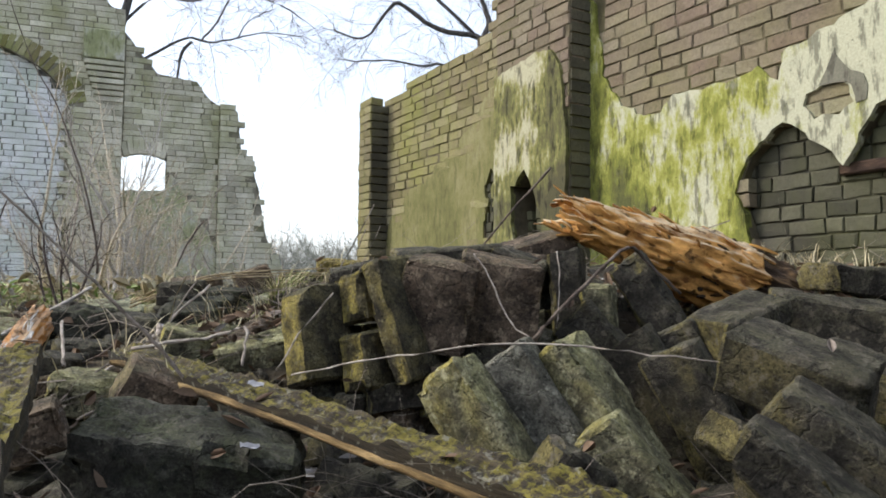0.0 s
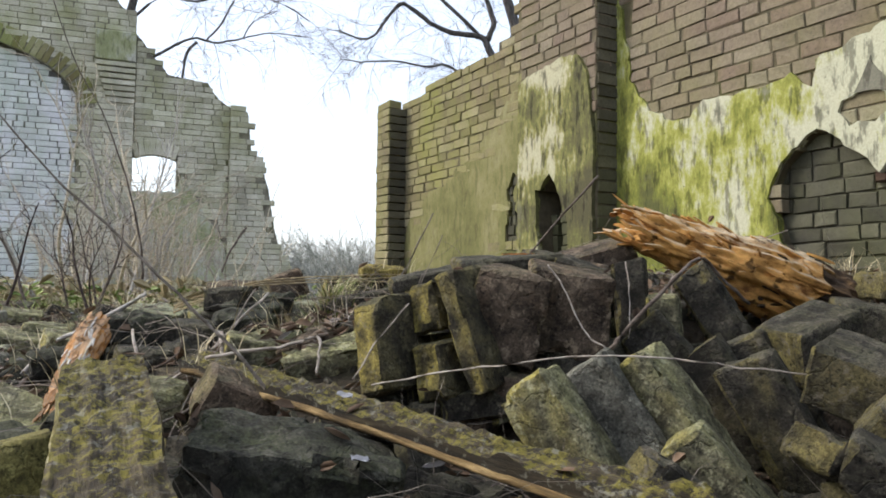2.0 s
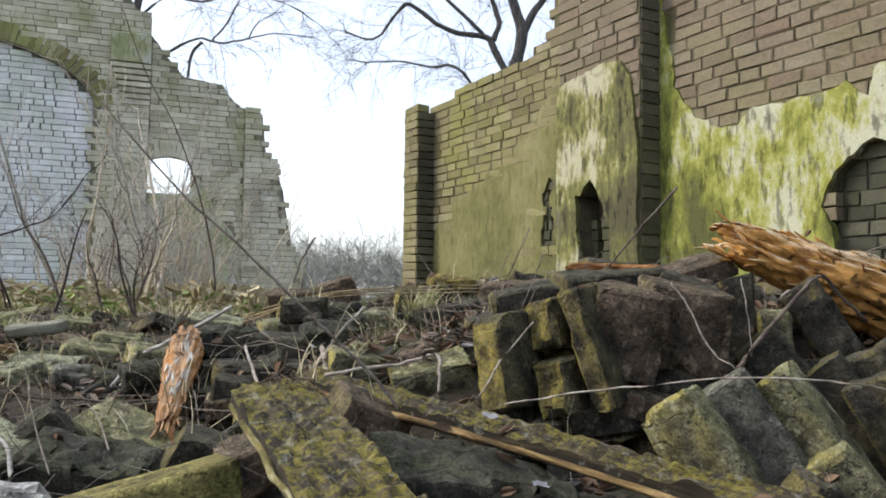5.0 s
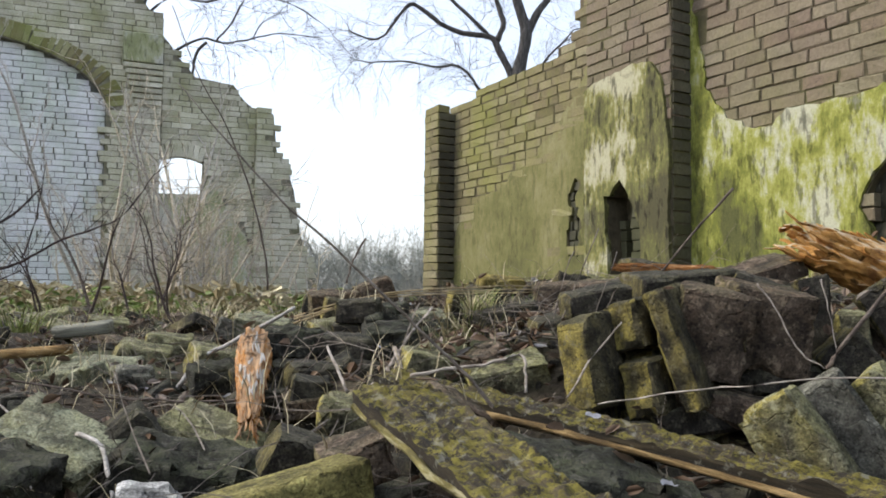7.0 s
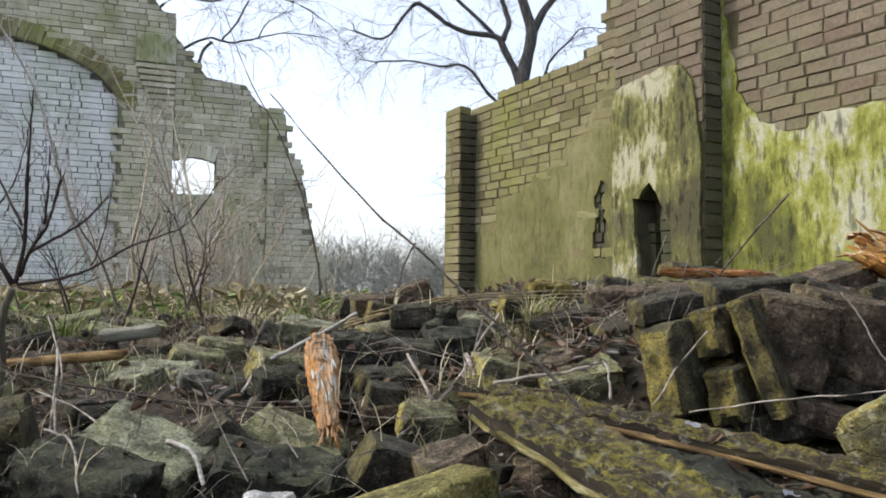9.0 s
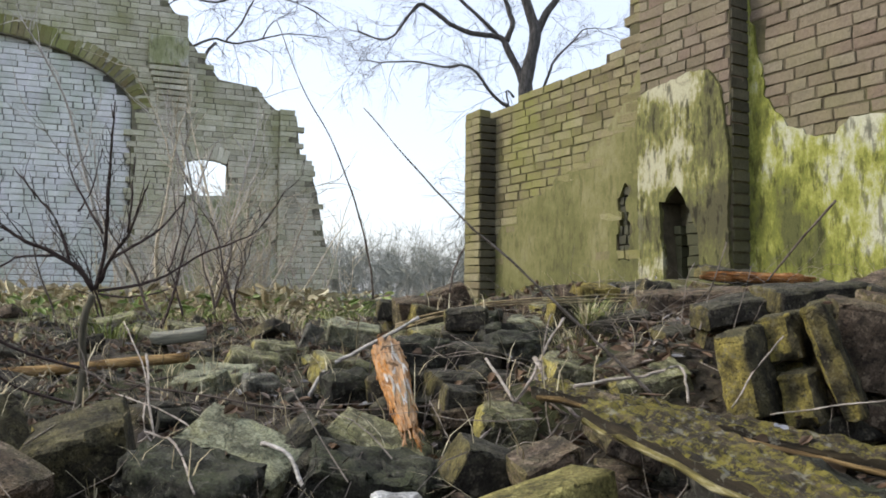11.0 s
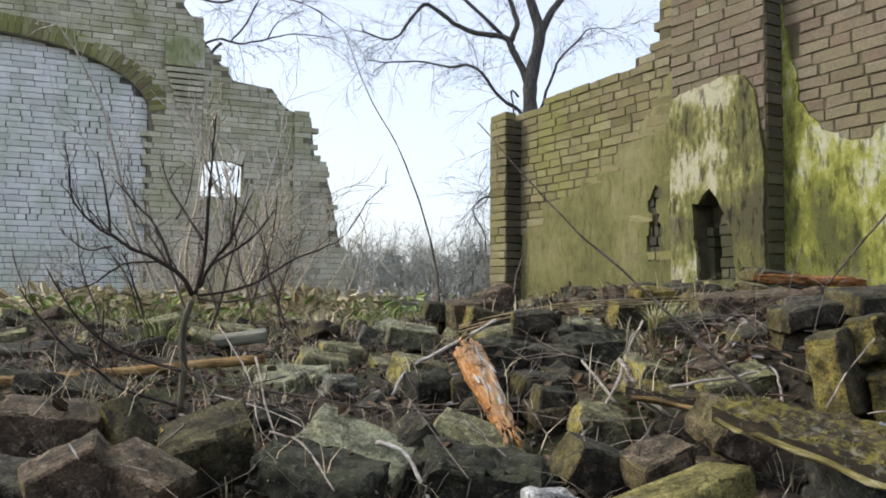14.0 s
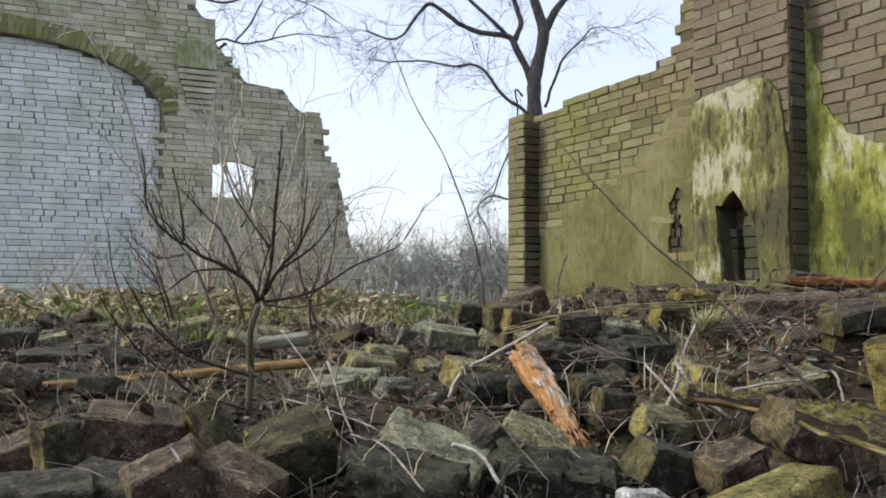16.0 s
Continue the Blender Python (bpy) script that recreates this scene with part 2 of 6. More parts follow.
def bond(x0, x1, z0, z1, ok, long=LONG, short=SHORT, share=0.33, uneven=0.0):
    """Places of bricks, courses of stretchers and of mixed headers: left, right, bottom, top."""
    rnd = random.Random(int(x0 * 100) + int(z0 * 10) + 5)
    out = []
    for k in range(int(round((z1 - z0) / COURSE))):
        z = z0 + k * COURSE
        x = x0 - (k % 2) * long / 2 - (k % 3) * 0.02
        while x < x1:
            w = (short if rnd.random() < share else long) + rnd.uniform(-uneven, uneven)
            a, b = max(x, x0), min(x + w, x1)
            if b - a > 0.04 and ok((a + b) / 2, z + COURSE / 2):
                out.append((a, b, z, z + COURSE))
            x += w
    return out


_brick_meshes = {}


def brick_mesh(w, mat, proud):
    """Shared brick shapes, by width and material: chamfered face, slightly skewed."""
    key = (round(w / 0.02), mat.name, COURSE, random.randrange(4))
    if key not in _brick_meshes:
        bm = bmesh.new()
        ww = key[0] * 0.02 - JOINT
        box(bm, -ww / 2, ww / 2, -proud, 0.10, -(COURSE - JOINT) / 2, (COURSE - JOINT) / 2, 0.004)
        for v in bm.verts:
            v.co += Vector((random.uniform(-1, 1), random.uniform(-1, 0.4), random.uniform(-1, 1))) * 0.0042
        bmesh.ops.recalc_face_normals(bm, faces=bm.faces)
        me = bpy.data.meshes.new("brick")
        bm.to_mesh(me)
        bm.free()
        me.materials.append(mat)
        _brick_meshes[key] = me
    return _brick_meshes[key]


def lay(parent, places, mat, mat_joined, y, proud=0.0045, limit=300, pick=None):
    """Bricks as parts; past the limit, joined into one part."""
    places = sorted(places, key=pick) if pick else places
    for a, b, z0, z1 in places[:limit]:
        me = brick_mesh(b - a, mat, proud)
        w = round((b - a) / 0.02) * 0.02
        mesh_part("brick", me, parent, pose((a + b) / 2, y + random.uniform(-0.004, 0.003), (z0 + z1) / 2, 0, random.uniform(-0.6, 0.6), random.uniform(-0.8, 0.8)) @ Matrix.Diagonal((min(1.0, (b - a) / w), 1, 1, 1)))
    rest = places[limit:]
    if rest:
        bm = bmesh.new()
        for a, b, z0, z1 in rest:
            j, d = JOINT / 2, random.uniform(-0.004, 0.003)
            box(bm, a + j, b - j, y - proud + d, y + 0.08, z0 + j + random.uniform(-0.001, 0.003), z1 - j - random.uniform(-0.001, 0.003), 0.004)
        bmesh.ops.recalc_face_normals(bm, faces=bm.faces)
        tagged(part("brickwork", bm, mat_joined, parent), kind="stuff")




# ---- ground: one sheet, a dip with a heap of rubble that climbs to the near wall ----
def hill(x, y, cx, cy, rx, ry):
    return math.exp(-((x - cx) / rx) ** 2 - ((y - cy) / ry) ** 2)


def line(v, knots):
    for (a, p), (b, q) in zip(knots, knots[1:]):
        if v <= b:
            return p + (q - p) * max(0.0, (v - a) / (b - a))
    return knots[-1][1]


DIP = [(0.4, -0.05), (0.9, -0.03), (1.45, -0.02), (1.75, 0.05), (2.0, 0.10), (2.6, 0.15), (3.2, 0.18), (4.2, 0.22), (6.0, 0.20), (9.0, 0.14), (12.0, 0.10)]
HEAP = [(0.4, -0.06), (1.0, -0.03), (1.38, 0.0), (1.6, 0.12), (1.8, 0.29), (2.2, 0.32), (3.1, 0.41), (4.5, 0.43), (6.0, 0.34), (9.0, 0.22), (12.0, 0.10)]


def ground_z(x, y):
    b = min(1.0, max(0.0, (x + 1.25) / 1.15))
    b = b * b * (3 - 2 * b)
    z = line(y, DIP) * (1 - b) + line(y, HEAP) * b
    z += 0.05 * min(1, max(0, x - 0.55)) + 0.20 * hill(x, y, -2.2, 10.2, 1.4, 1.6)
    if abs(x) < 9 and -3 < y < 14:
        q = 0.5 if y < 2.2 else 1.0
        z += q * (0.04 * noise.noise(Vector((x * 1.9, y * 1.9, 4))) + 0.03 * noise.noise(Vector((x * 6, y * 6, 1)))) + 0.012 * noise.noise(Vector((x * 17, y * 17, 2)))
    far = math.hypot(x, y)
    if far > 14:
        z -= min(0.8, (far - 14) * 0.02)
    return z


def earth():
    m, nt, b = material("leafy_soil", 0.95)
    n1, n2 = world_noise(nt, 5, 8, rough=0.7), world_noise(nt, 40, 6, shift=3)
    c = ramp(nt, n1, [(0.3, (0.018, 0.014, 0.010)), (0.5, (0.045, 0.036, 0.024)), (0.7, (0.085, 0.068, 0.045))])
    c = mix(nt, 0.6, c, ramp(nt, n2, [(0.3, grey(0.15)), (0.7, grey(0.8))]), "OVERLAY")
    g = ramp(nt, world_noise(nt, 1.1, 5, shift=6), [(0.5, grey(0)), (0.62, grey(0.6))])
    c = mix(nt, g, c, (0.06, 0.075, 0.02))
    nt.links.new(c, b.inputs["Base Color"])
    bump(nt, b, n2, 0.9, 0.03)
    return m


m_earth = earth()
axis_x = [-900, -300, -120, -60, -30, -18, -12, -9] + [-8 + 0.08 * i for i in range(151)] + [5, 7, 12, 20, 40, 100, 300, 900]
axis_y = [-300, -100, -30, -12, -6, -3] + [-2 + 0.08 * i for i in range(176)] + [13, 15, 18, 24, 32, 45, 70, 120, 250, 600, 1500]
verts = [(x, y, ground_z(x, y)) for y in axis_y for x in axis_x]
nx = len(axis_x)
faces = [(j * nx + i, j * nx + i + 1, (j + 1) * nx + i + 1, (j + 1) * nx + i) for j in range(len(axis_y) - 1) for i in range(nx - 1)]
me = bpy.data.meshes.new("ground")
me.from_pydata(verts, [], faces)
me.polygons.foreach_set("use_smooth", [True] * len(me.polygons))
me.materials.append(m_earth)
ground = tagged(new("ground", me), "dark soil with leaf litter and rubble crumbs", "ground", kind="structure")


# ---- rubble, wood and plant materials ----
def stone_mat(name, dark, mid, light, top, top_amount, lichen, lichen_amount, side=None):
    """Weathered brick or stone: uneven dark tones, moss on top, crusts of lichen, pits."""
    m, nt, b = material(name, 0.9)
    n1, n2 = add_noise(nt, 9, 8, 0.7, shift=2), add_noise(nt, 55, 6, 0.7)
    rnd = piece_random(nt)
    c = ramp(nt, n1, [(0.32, dark), (0.5, mid), (0.68, light)])
    c = mix(nt, 0.6, c, ramp(nt, n2, [(0.3, grey(0.2)), (0.7, grey(0.8))]), "OVERLAY")
    c = mix(nt, calc(nt, "MULTIPLY", rnd, 0.5), c, mid)
    up = calc(nt, "MULTIPLY", up_facing(nt, 0.25, 0.85), ramp(nt, add_noise(nt, 14, 6, 0.7, shift=5), [(0.38, grey(0)), (0.6, grey(top_amount))]))
    c = mix(nt, up, c, top)
    li = ramp(nt, add_noise(nt, 6, 7, 0.72, shift=8, distort=0.6), [(0.50, grey(0)), (0.60, grey(lichen_amount))])
    c = mix(nt, li, c, lichen)
    # lichen yellow on the sun side also paints its brightness
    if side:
        ws = calc(nt, "MULTIPLY", sun_side(nt), ramp(nt, add_noise(nt, 24, 6, 0.7, shift=21), [(0.34, grey(0.2)), (0.5, grey(0.95))]))
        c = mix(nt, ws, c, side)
    speck = add_noise(nt, 210, 4, 0.8, shift=1)
    c = mix(nt, 0.75, c, ramp(nt, speck, [(0.32, grey(0.12)), (0.68, grey(0.88))]), "OVERLAY")
    spots = ramp(nt, add_noise(nt, 34, 6, 0.8, shift=12), [(0.55, grey(0)), (0.59, grey(0.8))])
    c = mix(nt, spots, c, tuple(v * 1.5 for v in light))
    cracks = nt.nodes.new("ShaderNodeTexVoronoi")
    cracks.feature = "DISTANCE_TO_EDGE"
    cracks.inputs["Scale"].default_value = 11
    wob, tco = nt.nodes.new("ShaderNodeMix"), nt.nodes.new("ShaderNodeTexCoord")
    wob.data_type = "VECTOR"
    wob.inputs[0].default_value = 0.35
    nzv = nt.nodes.new("ShaderNodeTexNoise")
    nzv.inputs["Scale"].default_value, nzv.inputs["Detail"].default_value = 6, 6
    nt.links.new(tco.outputs["Object"], nzv.inputs["Vector"])
    nt.links.new(tco.outputs["Object"], wob.inputs[4])
    nt.links.new(nzv.outputs["Color"], wob.inputs[5])
    nt.links.new(wob.outputs[1], cracks.inputs["Vector"])
    split = ramp(nt, cracks.outputs["Distance"], [(0.0, grey(0.2)), (0.035, grey(1))])
    c = mix(nt, 0.22, c, split, "MULTIPLY")
    dirt = ramp(nt, add_noise(nt, 17, 8, 0.75, shift=15), [(0.40, grey(0.25)), (0.55, grey(1))])
    c = mix(nt, 0.9, c, dirt, "MULTIPLY")
    pits = ramp(nt, add_noise(nt, 110, 3, shift=4), [(0.30, grey(0.15)), (0.42, grey(1))])
    c = mix(nt, 0.85, c, pits, "MULTIPLY")
    nt.links.new(c, b.inputs["Base Color"])
    bump(nt, b, mix(nt, 0.25, mix(nt, 0.35, mix(nt, 0.45, mix(nt, 0.5, n2, dirt), pits), speck), split), 1.0, 0.016)
    return m


GREEN, YELLOW = (0.12, 0.125, 0.03), (0.30, 0.23, 0.03)
LOOKS = {
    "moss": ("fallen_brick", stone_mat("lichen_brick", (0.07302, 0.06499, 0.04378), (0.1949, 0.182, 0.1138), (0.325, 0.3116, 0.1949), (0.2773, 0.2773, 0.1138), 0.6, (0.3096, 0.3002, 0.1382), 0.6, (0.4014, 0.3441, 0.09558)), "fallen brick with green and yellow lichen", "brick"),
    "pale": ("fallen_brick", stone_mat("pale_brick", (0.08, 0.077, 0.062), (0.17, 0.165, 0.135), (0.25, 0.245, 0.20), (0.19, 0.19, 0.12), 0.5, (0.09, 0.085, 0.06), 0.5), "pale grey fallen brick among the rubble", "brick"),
    "dark": ("fallen_brick", stone_mat("dark_brick", (0.025, 0.0225, 0.0175), (0.0562, 0.05, 0.0387), (0.106, 0.0938, 0.07), (0.112, 0.11, 0.0688), 0.6, (0.106, 0.1, 0.05), 0.35, (0.163, 0.138, 0.05)), "dark fallen brick in the rubble heap", "brick"),
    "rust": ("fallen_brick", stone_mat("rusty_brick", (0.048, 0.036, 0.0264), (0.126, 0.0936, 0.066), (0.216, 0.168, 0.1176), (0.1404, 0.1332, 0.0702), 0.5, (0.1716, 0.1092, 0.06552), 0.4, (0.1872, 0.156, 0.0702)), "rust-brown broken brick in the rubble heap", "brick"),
    "ochre": ("fallen_brick", stone_mat("ochre_brick", (0.02585, 0.02145, 0.01507), (0.06457, 0.05588, 0.03443), (0.1287, 0.1133, 0.06457), (0.1397, 0.1287, 0.05379), 0.6, (0.1716, 0.1452, 0.05379), 0.4, (0.3223, 0.264, 0.06457)), "fallen brick whose sun side is coloured lichen yellow", "brick"),
    "slate": ("rubble_stone", stone_mat("grey_stone", (0.020, 0.019, 0.015), (0.048, 0.046, 0.036), (0.088, 0.085, 0.066), (0.095, 0.10, 0.055), 0.6, (0.0468, 0.0585, 0.0205), 0.5), "dark grey weathered stone on the ground", "stone"),
    "slab": ("stone_slab", stone_mat("slab_stone", (0.0764, 0.0795, 0.0535), (0.183, 0.183, 0.122), (0.306, 0.306, 0.213), (0.367, 0.381, 0.244), 0.85, (0.306, 0.29, 0.122), 0.4), "light grey-green broken stone slab on the ground", "stone"),
    "yellow": ("broken_tile", stone_mat("yellow_tile", (0.156, 0.117, 0.039), (0.2574, 0.2028, 0.0546), (0.3276, 0.2652, 0.078), (0.2652, 0.2184, 0.0624), 0.5, (0.1716, 0.1404, 0.0546), 0.5), "small yellow broken tile on the heap", "tile"),
    "chalk": ("white_stone", stone_mat("white_stone", (0.35, 0.35, 0.33), (0.50, 0.50, 0.48), (0.62, 0.62, 0.60), (0.45, 0.45, 0.40), 0.4, (0.30, 0.30, 0.25), 0.4), "small whitish rounded stone between the bricks", "stone"),
    "sawn": ("timber_block", stone_mat("sawn_block", (0.14, 0.12, 0.035), (0.235, 0.205, 0.065), (0.31, 0.28, 0.10), (0.27, 0.24, 0.085), 0.4, (0.18, 0.165, 0.06), 0.4), "sawn yellow timber block lying by the planks", "timber"),
}


def wood_mat(name, dark, mid, light, along=(2, 40, 40), moss=None, moss_amount=0.0, rough=0.85):
    m, nt, b = material(name, rough)
    g = add_noise(nt, 1.6, 7, 0.65, stretch=along, distort=0.4)
    f = add_noise(nt, 5.0, 5, 0.7, stretch=along, shift=3)
    c = ramp(nt, g, [(0.32, dark), (0.5, mid), (0.68, light)])
    c = mix(nt, 0.55, c, ramp(nt, f, [(0.3, grey(0.15)), (0.7, grey(0.82))]), "OVERLAY")
    if moss:
        clump = ramp(nt, mix(nt, 0.55, add_noise(nt, 9, 9, 0.8, shift=6), add_noise(nt, 90, 6, 0.8, shift=16)), [(0.495, grey(0)), (0.53, grey(moss_amount))])
        a = calc(nt, "MULTIPLY", up_facing(nt, 0.1, 0.7), clump)
        moss = ramp(nt, add_noise(nt, 60, 5, 0.7, shift=26), [(0.3, tuple(v * 0.4 for v in moss)), (0.7, tuple(v * 1.3 for v in moss))])
        c = mix(nt, a, c, moss)
        w = ramp(nt, add_noise(nt, 45, 6, 0.75, shift=9), [(0.57, grey(0)), (0.62, grey(0.55))])
        c = mix(nt, w, c, (0.22, 0.215, 0.175))
    nt.links.new(c, b.inputs["Base Color"])
    bump(nt, b, mix(nt, 0.5, g, f), 0.9, 0.008)
    return m


m_plank = wood_mat("mossy_board", (0.0085, 0.0068, 0.00425), (0.0306, 0.0238, 0.0136), (0.085, 0.0663, 0.0357), (3, 34, 34), (0.16, 0.138, 0.024), 0.9)
m_plank_lichen = wood_mat("lichen_board_edge", (0.04, 0.034, 0.015), (0.17, 0.145, 0.045), (0.38, 0.35, 0.21), (9, 40, 40))
m_plank_edge = wood_mat("board_edge", (0.035, 0.023, 0.011), (0.15, 0.098, 0.038), (0.34, 0.24, 0.11), (6, 40, 40))
m_rust_wood = wood_mat("crumbling_wood", (0.06, 0.025, 0.010), (0.32, 0.14, 0.042), (0.52, 0.31, 0.14), (14, 40, 40), (0.42, 0.35, 0.26), 0.3)


def rot_mat(name, orange, deep, cream, cream_amount):
    """Decayed wood: crumbly orange, dark splits along the grain, bleached on the side that faces the sky."""
    m, nt, b = material(name, 0.9)
    broad = add_noise(nt, 9, 7, 0.7, stretch=(1.6, 2.6, 2.6), shift=2)
    c = ramp(nt, broad, [(0.36, deep), (0.48, orange), (0.66, tuple(min(0.8, v * 1.45) for v in orange))])
    fine = add_noise(nt, 6, 7, 0.75, stretch=(5, 26, 26), shift=7)
    c = mix(nt, 0.5, c, ramp(nt, fine, [(0.3, grey(0.2)), (0.7, grey(0.8))]), "OVERLAY")
    top = calc(nt, "MULTIPLY", up_facing(nt, 0.35, 0.8), ramp(nt, add_noise(nt, 11, 6, 0.7, stretch=(1, 2, 2), shift=13), [(0.34, grey(0)), (0.46, grey(cream_amount))]))
    c = mix(nt, top, c, ramp(nt, fine, [(0.35, tuple(v * 0.7 for v in cream)), (0.6, cream)]))
    splits = ramp(nt, add_noise(nt, 4, 5, 0.7, stretch=(4, 22, 22), shift=19), [(0.33, grey(0.06)), (0.38, grey(1))])
    c = mix(nt, 0.75, c, splits, "MULTIPLY")
    holes = ramp(nt, add_noise(nt, 34, 4, 0.6, shift=23), [(0.33, grey(0.08)), (0.40, grey(1))])
    c = mix(nt, 0.8, c, holes, "MULTIPLY")
    nt.links.new(c, b.inputs["Base Color"])
    bump(nt, b, mix(nt, 0.5, mix(nt, 0.5, fine, splits), holes), 1.0, 0.012)
    return m


m_rot = rot_mat("rotten_heartwood", (0.50, 0.26, 0.075), (0.20, 0.085, 0.025), (0.66, 0.54, 0.36), 0.95)
m_stub = rot_mat("crumbling_stub", (0.42, 0.19, 0.05), (0.15, 0.06, 0.02), (0.50, 0.43, 0.32), 0.45)
m_rust_bar = wood_mat("rusty_iron", (0.022, 0.014, 0.010), (0.05, 0.03, 0.02), (0.09, 0.055, 0.035), (8, 30, 30))
m_dark_rot = wood_mat("dark_rot", (0.012, 0.008, 0.005), (0.045, 0.028, 0.016), (0.15, 0.09, 0.04), (6, 26, 26))
m_litter_twig = wood_mat("litter_twig", (0.102, 0.085, 0.068), (0.196, 0.166, 0.136), (0.306, 0.268, 0.225), (10, 30, 30))
m_pole = wood_mat("peeled_pole", (0.08, 0.045, 0.018), (0.26, 0.16, 0.06), (0.42, 0.29, 0.13), (5, 30, 30))
m_board_pale = wood_mat("grey_board", (0.10, 0.095, 0.075), (0.20, 0.195, 0.15), (0.30, 0.295, 0.235), (2, 30, 30))
m_bone = wood_mat("bleached_wood", (0.28, 0.255, 0.225), (0.46, 0.43, 0.385), (0.62, 0.59, 0.545), (3, 30, 30))
m_twig = wood_mat("brown_twig", (0.05, 0.038, 0.030), (0.11, 0.085, 0.068), (0.17, 0.14, 0.115), (10, 30, 30))
m_twig_pale = wood_mat("dry_stem", (0.22, 0.185, 0.15), (0.38, 0.33, 0.28), (0.54, 0.49, 0.43), (10, 30, 30))
m_straw = wood_mat("straw", (0.18, 0.135, 0.07), (0.30, 0.235, 0.13), (0.42, 0.34, 0.21), (10, 30, 30))
m_shoot = wood_mat("shrub_shoot", (0.025, 0.017, 0.015), (0.055, 0.038, 0.033), (0.085, 0.062, 0.055), (10, 30, 30))
m_cane = wood_mat("bleached_cane", (0.34, 0.28, 0.19), (0.55, 0.48, 0.36), (0.70, 0.64, 0.52), (10, 30, 30))
m_tree = wood_mat("tree_bark", (0.03, 0.028, 0.026), (0.075, 0.07, 0.065), (0.13, 0.12, 0.11), (8, 8, 2))
# distance haze is put into this bark colour: paler and greyer
m_far = wood_mat("hazed_far_bark", (0.14, 0.15, 0.13), (0.20, 0.208, 0.18), (0.27, 0.275, 0.245), (8, 8, 2))


def leaf_mat(name, stops, rough=0.7):
    m, nt, b = material(name, rough)
    c = ramp(nt, island_random(nt), stops)
    c = mix(nt, 0.4, c, ramp(nt, world_noise(nt, 90, 4), [(0.3, grey(0.2)), (0.7, grey(0.8))]), "OVERLAY")
    nt.links.new(c, b.inputs["Base Color"])
    return m


m_litter = leaf_mat("dead_leaf", [(0.0, (0.05, 0.032, 0.02)), (0.4, (0.12, 0.075, 0.045)), (0.75, (0.19, 0.13, 0.085)), (0.95, (0.27, 0.23, 0.20)), (1.0, (0.42, 0.42, 0.42))])
m_dry = leaf_mat("dry_grass", [(0.0, (0.26, 0.205, 0.11)), (0.5, (0.46, 0.39, 0.235)), (1.0, (0.62, 0.56, 0.38))])
m_green = leaf_mat("green_blade", [(0.0, (0.08, 0.11, 0.02)), (0.5, (0.16, 0.20, 0.045)), (0.8, (0.27, 0.29, 0.09)), (1.0, (0.40, 0.36, 0.18))])
m_fern = leaf_mat("low_green_leaf", [(0.0, (0.10, 0.15, 0.03)), (0.6, (0.22, 0.29, 0.07)), (1.0, (0.42, 0.47, 0.18))], 0.5)


# ---- shapes for rubble and stems ----
def chunk(l, w, h, seed, wear=0.005, cuts=7):
    """A worn block: flat sides, tight worn edges with chips, one corner broken off."""
    bm = bmesh.new()
    bmesh.ops.create_cube(bm, size=2.0)
    bmesh.ops.subdivide_edges(bm, edges=bm.edges[:], cuts=cuts, use_grid_fill=True)
    rnd = random.Random(seed)
    off = Vector((rnd.uniform(-50, 50), rnd.uniform(-50, 50), rnd.uniform(-50, 50)))
    skew = [rnd.uniform(-0.10, 0.10) for _ in range(4)]
    half = Vector((l, w, h)) / 2
    inner = 1 - 2 / (cuts + 1) - 0.01
    cut_n = Vector((rnd.choice((-1, 1)), rnd.uniform(-0.7, 0.7), rnd.uniform(-0.5, 0.9))).normalized()
    reach = sum(abs(cut_n[i]) * half[i] for i in range(3)) * rnd.uniform(0.72, 1.05)
    for v in bm.verts:
        c = v.co.copy()
        p = Vector((0, 0, 0))
        border = [abs(a) > 0.99 for a in c]
        for i in range(3):
            a = abs(c[i])
            e = min(0.2, 0.007 / half[i])
            if inner < a < 0.99:
                a = 1 - e
            p[i] = math.copysign(a * half[i], c[i])
        edge = sum(border)
        n = Vector([math.copysign(1, c[i]) if border[i] else 0 for i in range(3)]).normalized()
        near_edge = sum(1 for i in range(3) if abs(c[i]) > inner) >= 2
        if edge >= 2:
            p -= n * 0.0045
        if near_edge:
            p -= n * max(0.0, noise.noise(p * 17 + off) - 0.12) * wear * 7
        p += n * (noise.noise(p * 11 + off) * wear * 1.1 + noise.noise(p * 38 + off) * wear * 0.7)
        d = p.dot(cut_n) - reach
        if d > 0:
            p -= cut_n * d * (0.95 + 0.3 * noise.noise(p * 25 + off))
        p.x += skew[0] * p.z + skew[1] * p.y
        p.y += skew[2] * p.x * 0.5
        p.z += skew[3] * p.x * 0.5
        v.co = p
    return bm


def finish(ob, m):
    ob.matrix_basis = m
    return ob


PLACED = []


def rubble(at, size, turn, look_key):
    name, mat, label, category = LOOKS[look_key]
    seed = len(PLACED) + 17
    ob = part(name, chunk(*size, seed, *((0.006, 9) if look_key != "slate" else (0.018, 13))), mat, None, smooth=True)
    ob.data.set_sharp_from_angle(angle=radians(32))
    finish(ob, pose(*at, *turn))
    tagged(ob, label, category, "fallen bricks and stones of the heap")
    r = ob.matrix_basis.to_3x3()
    half = sum(abs(r[2][i]) * size[i] / 2 for i in range(3))
    PLACED.append((Vector(at), half, max(size) / 2))
    return ob


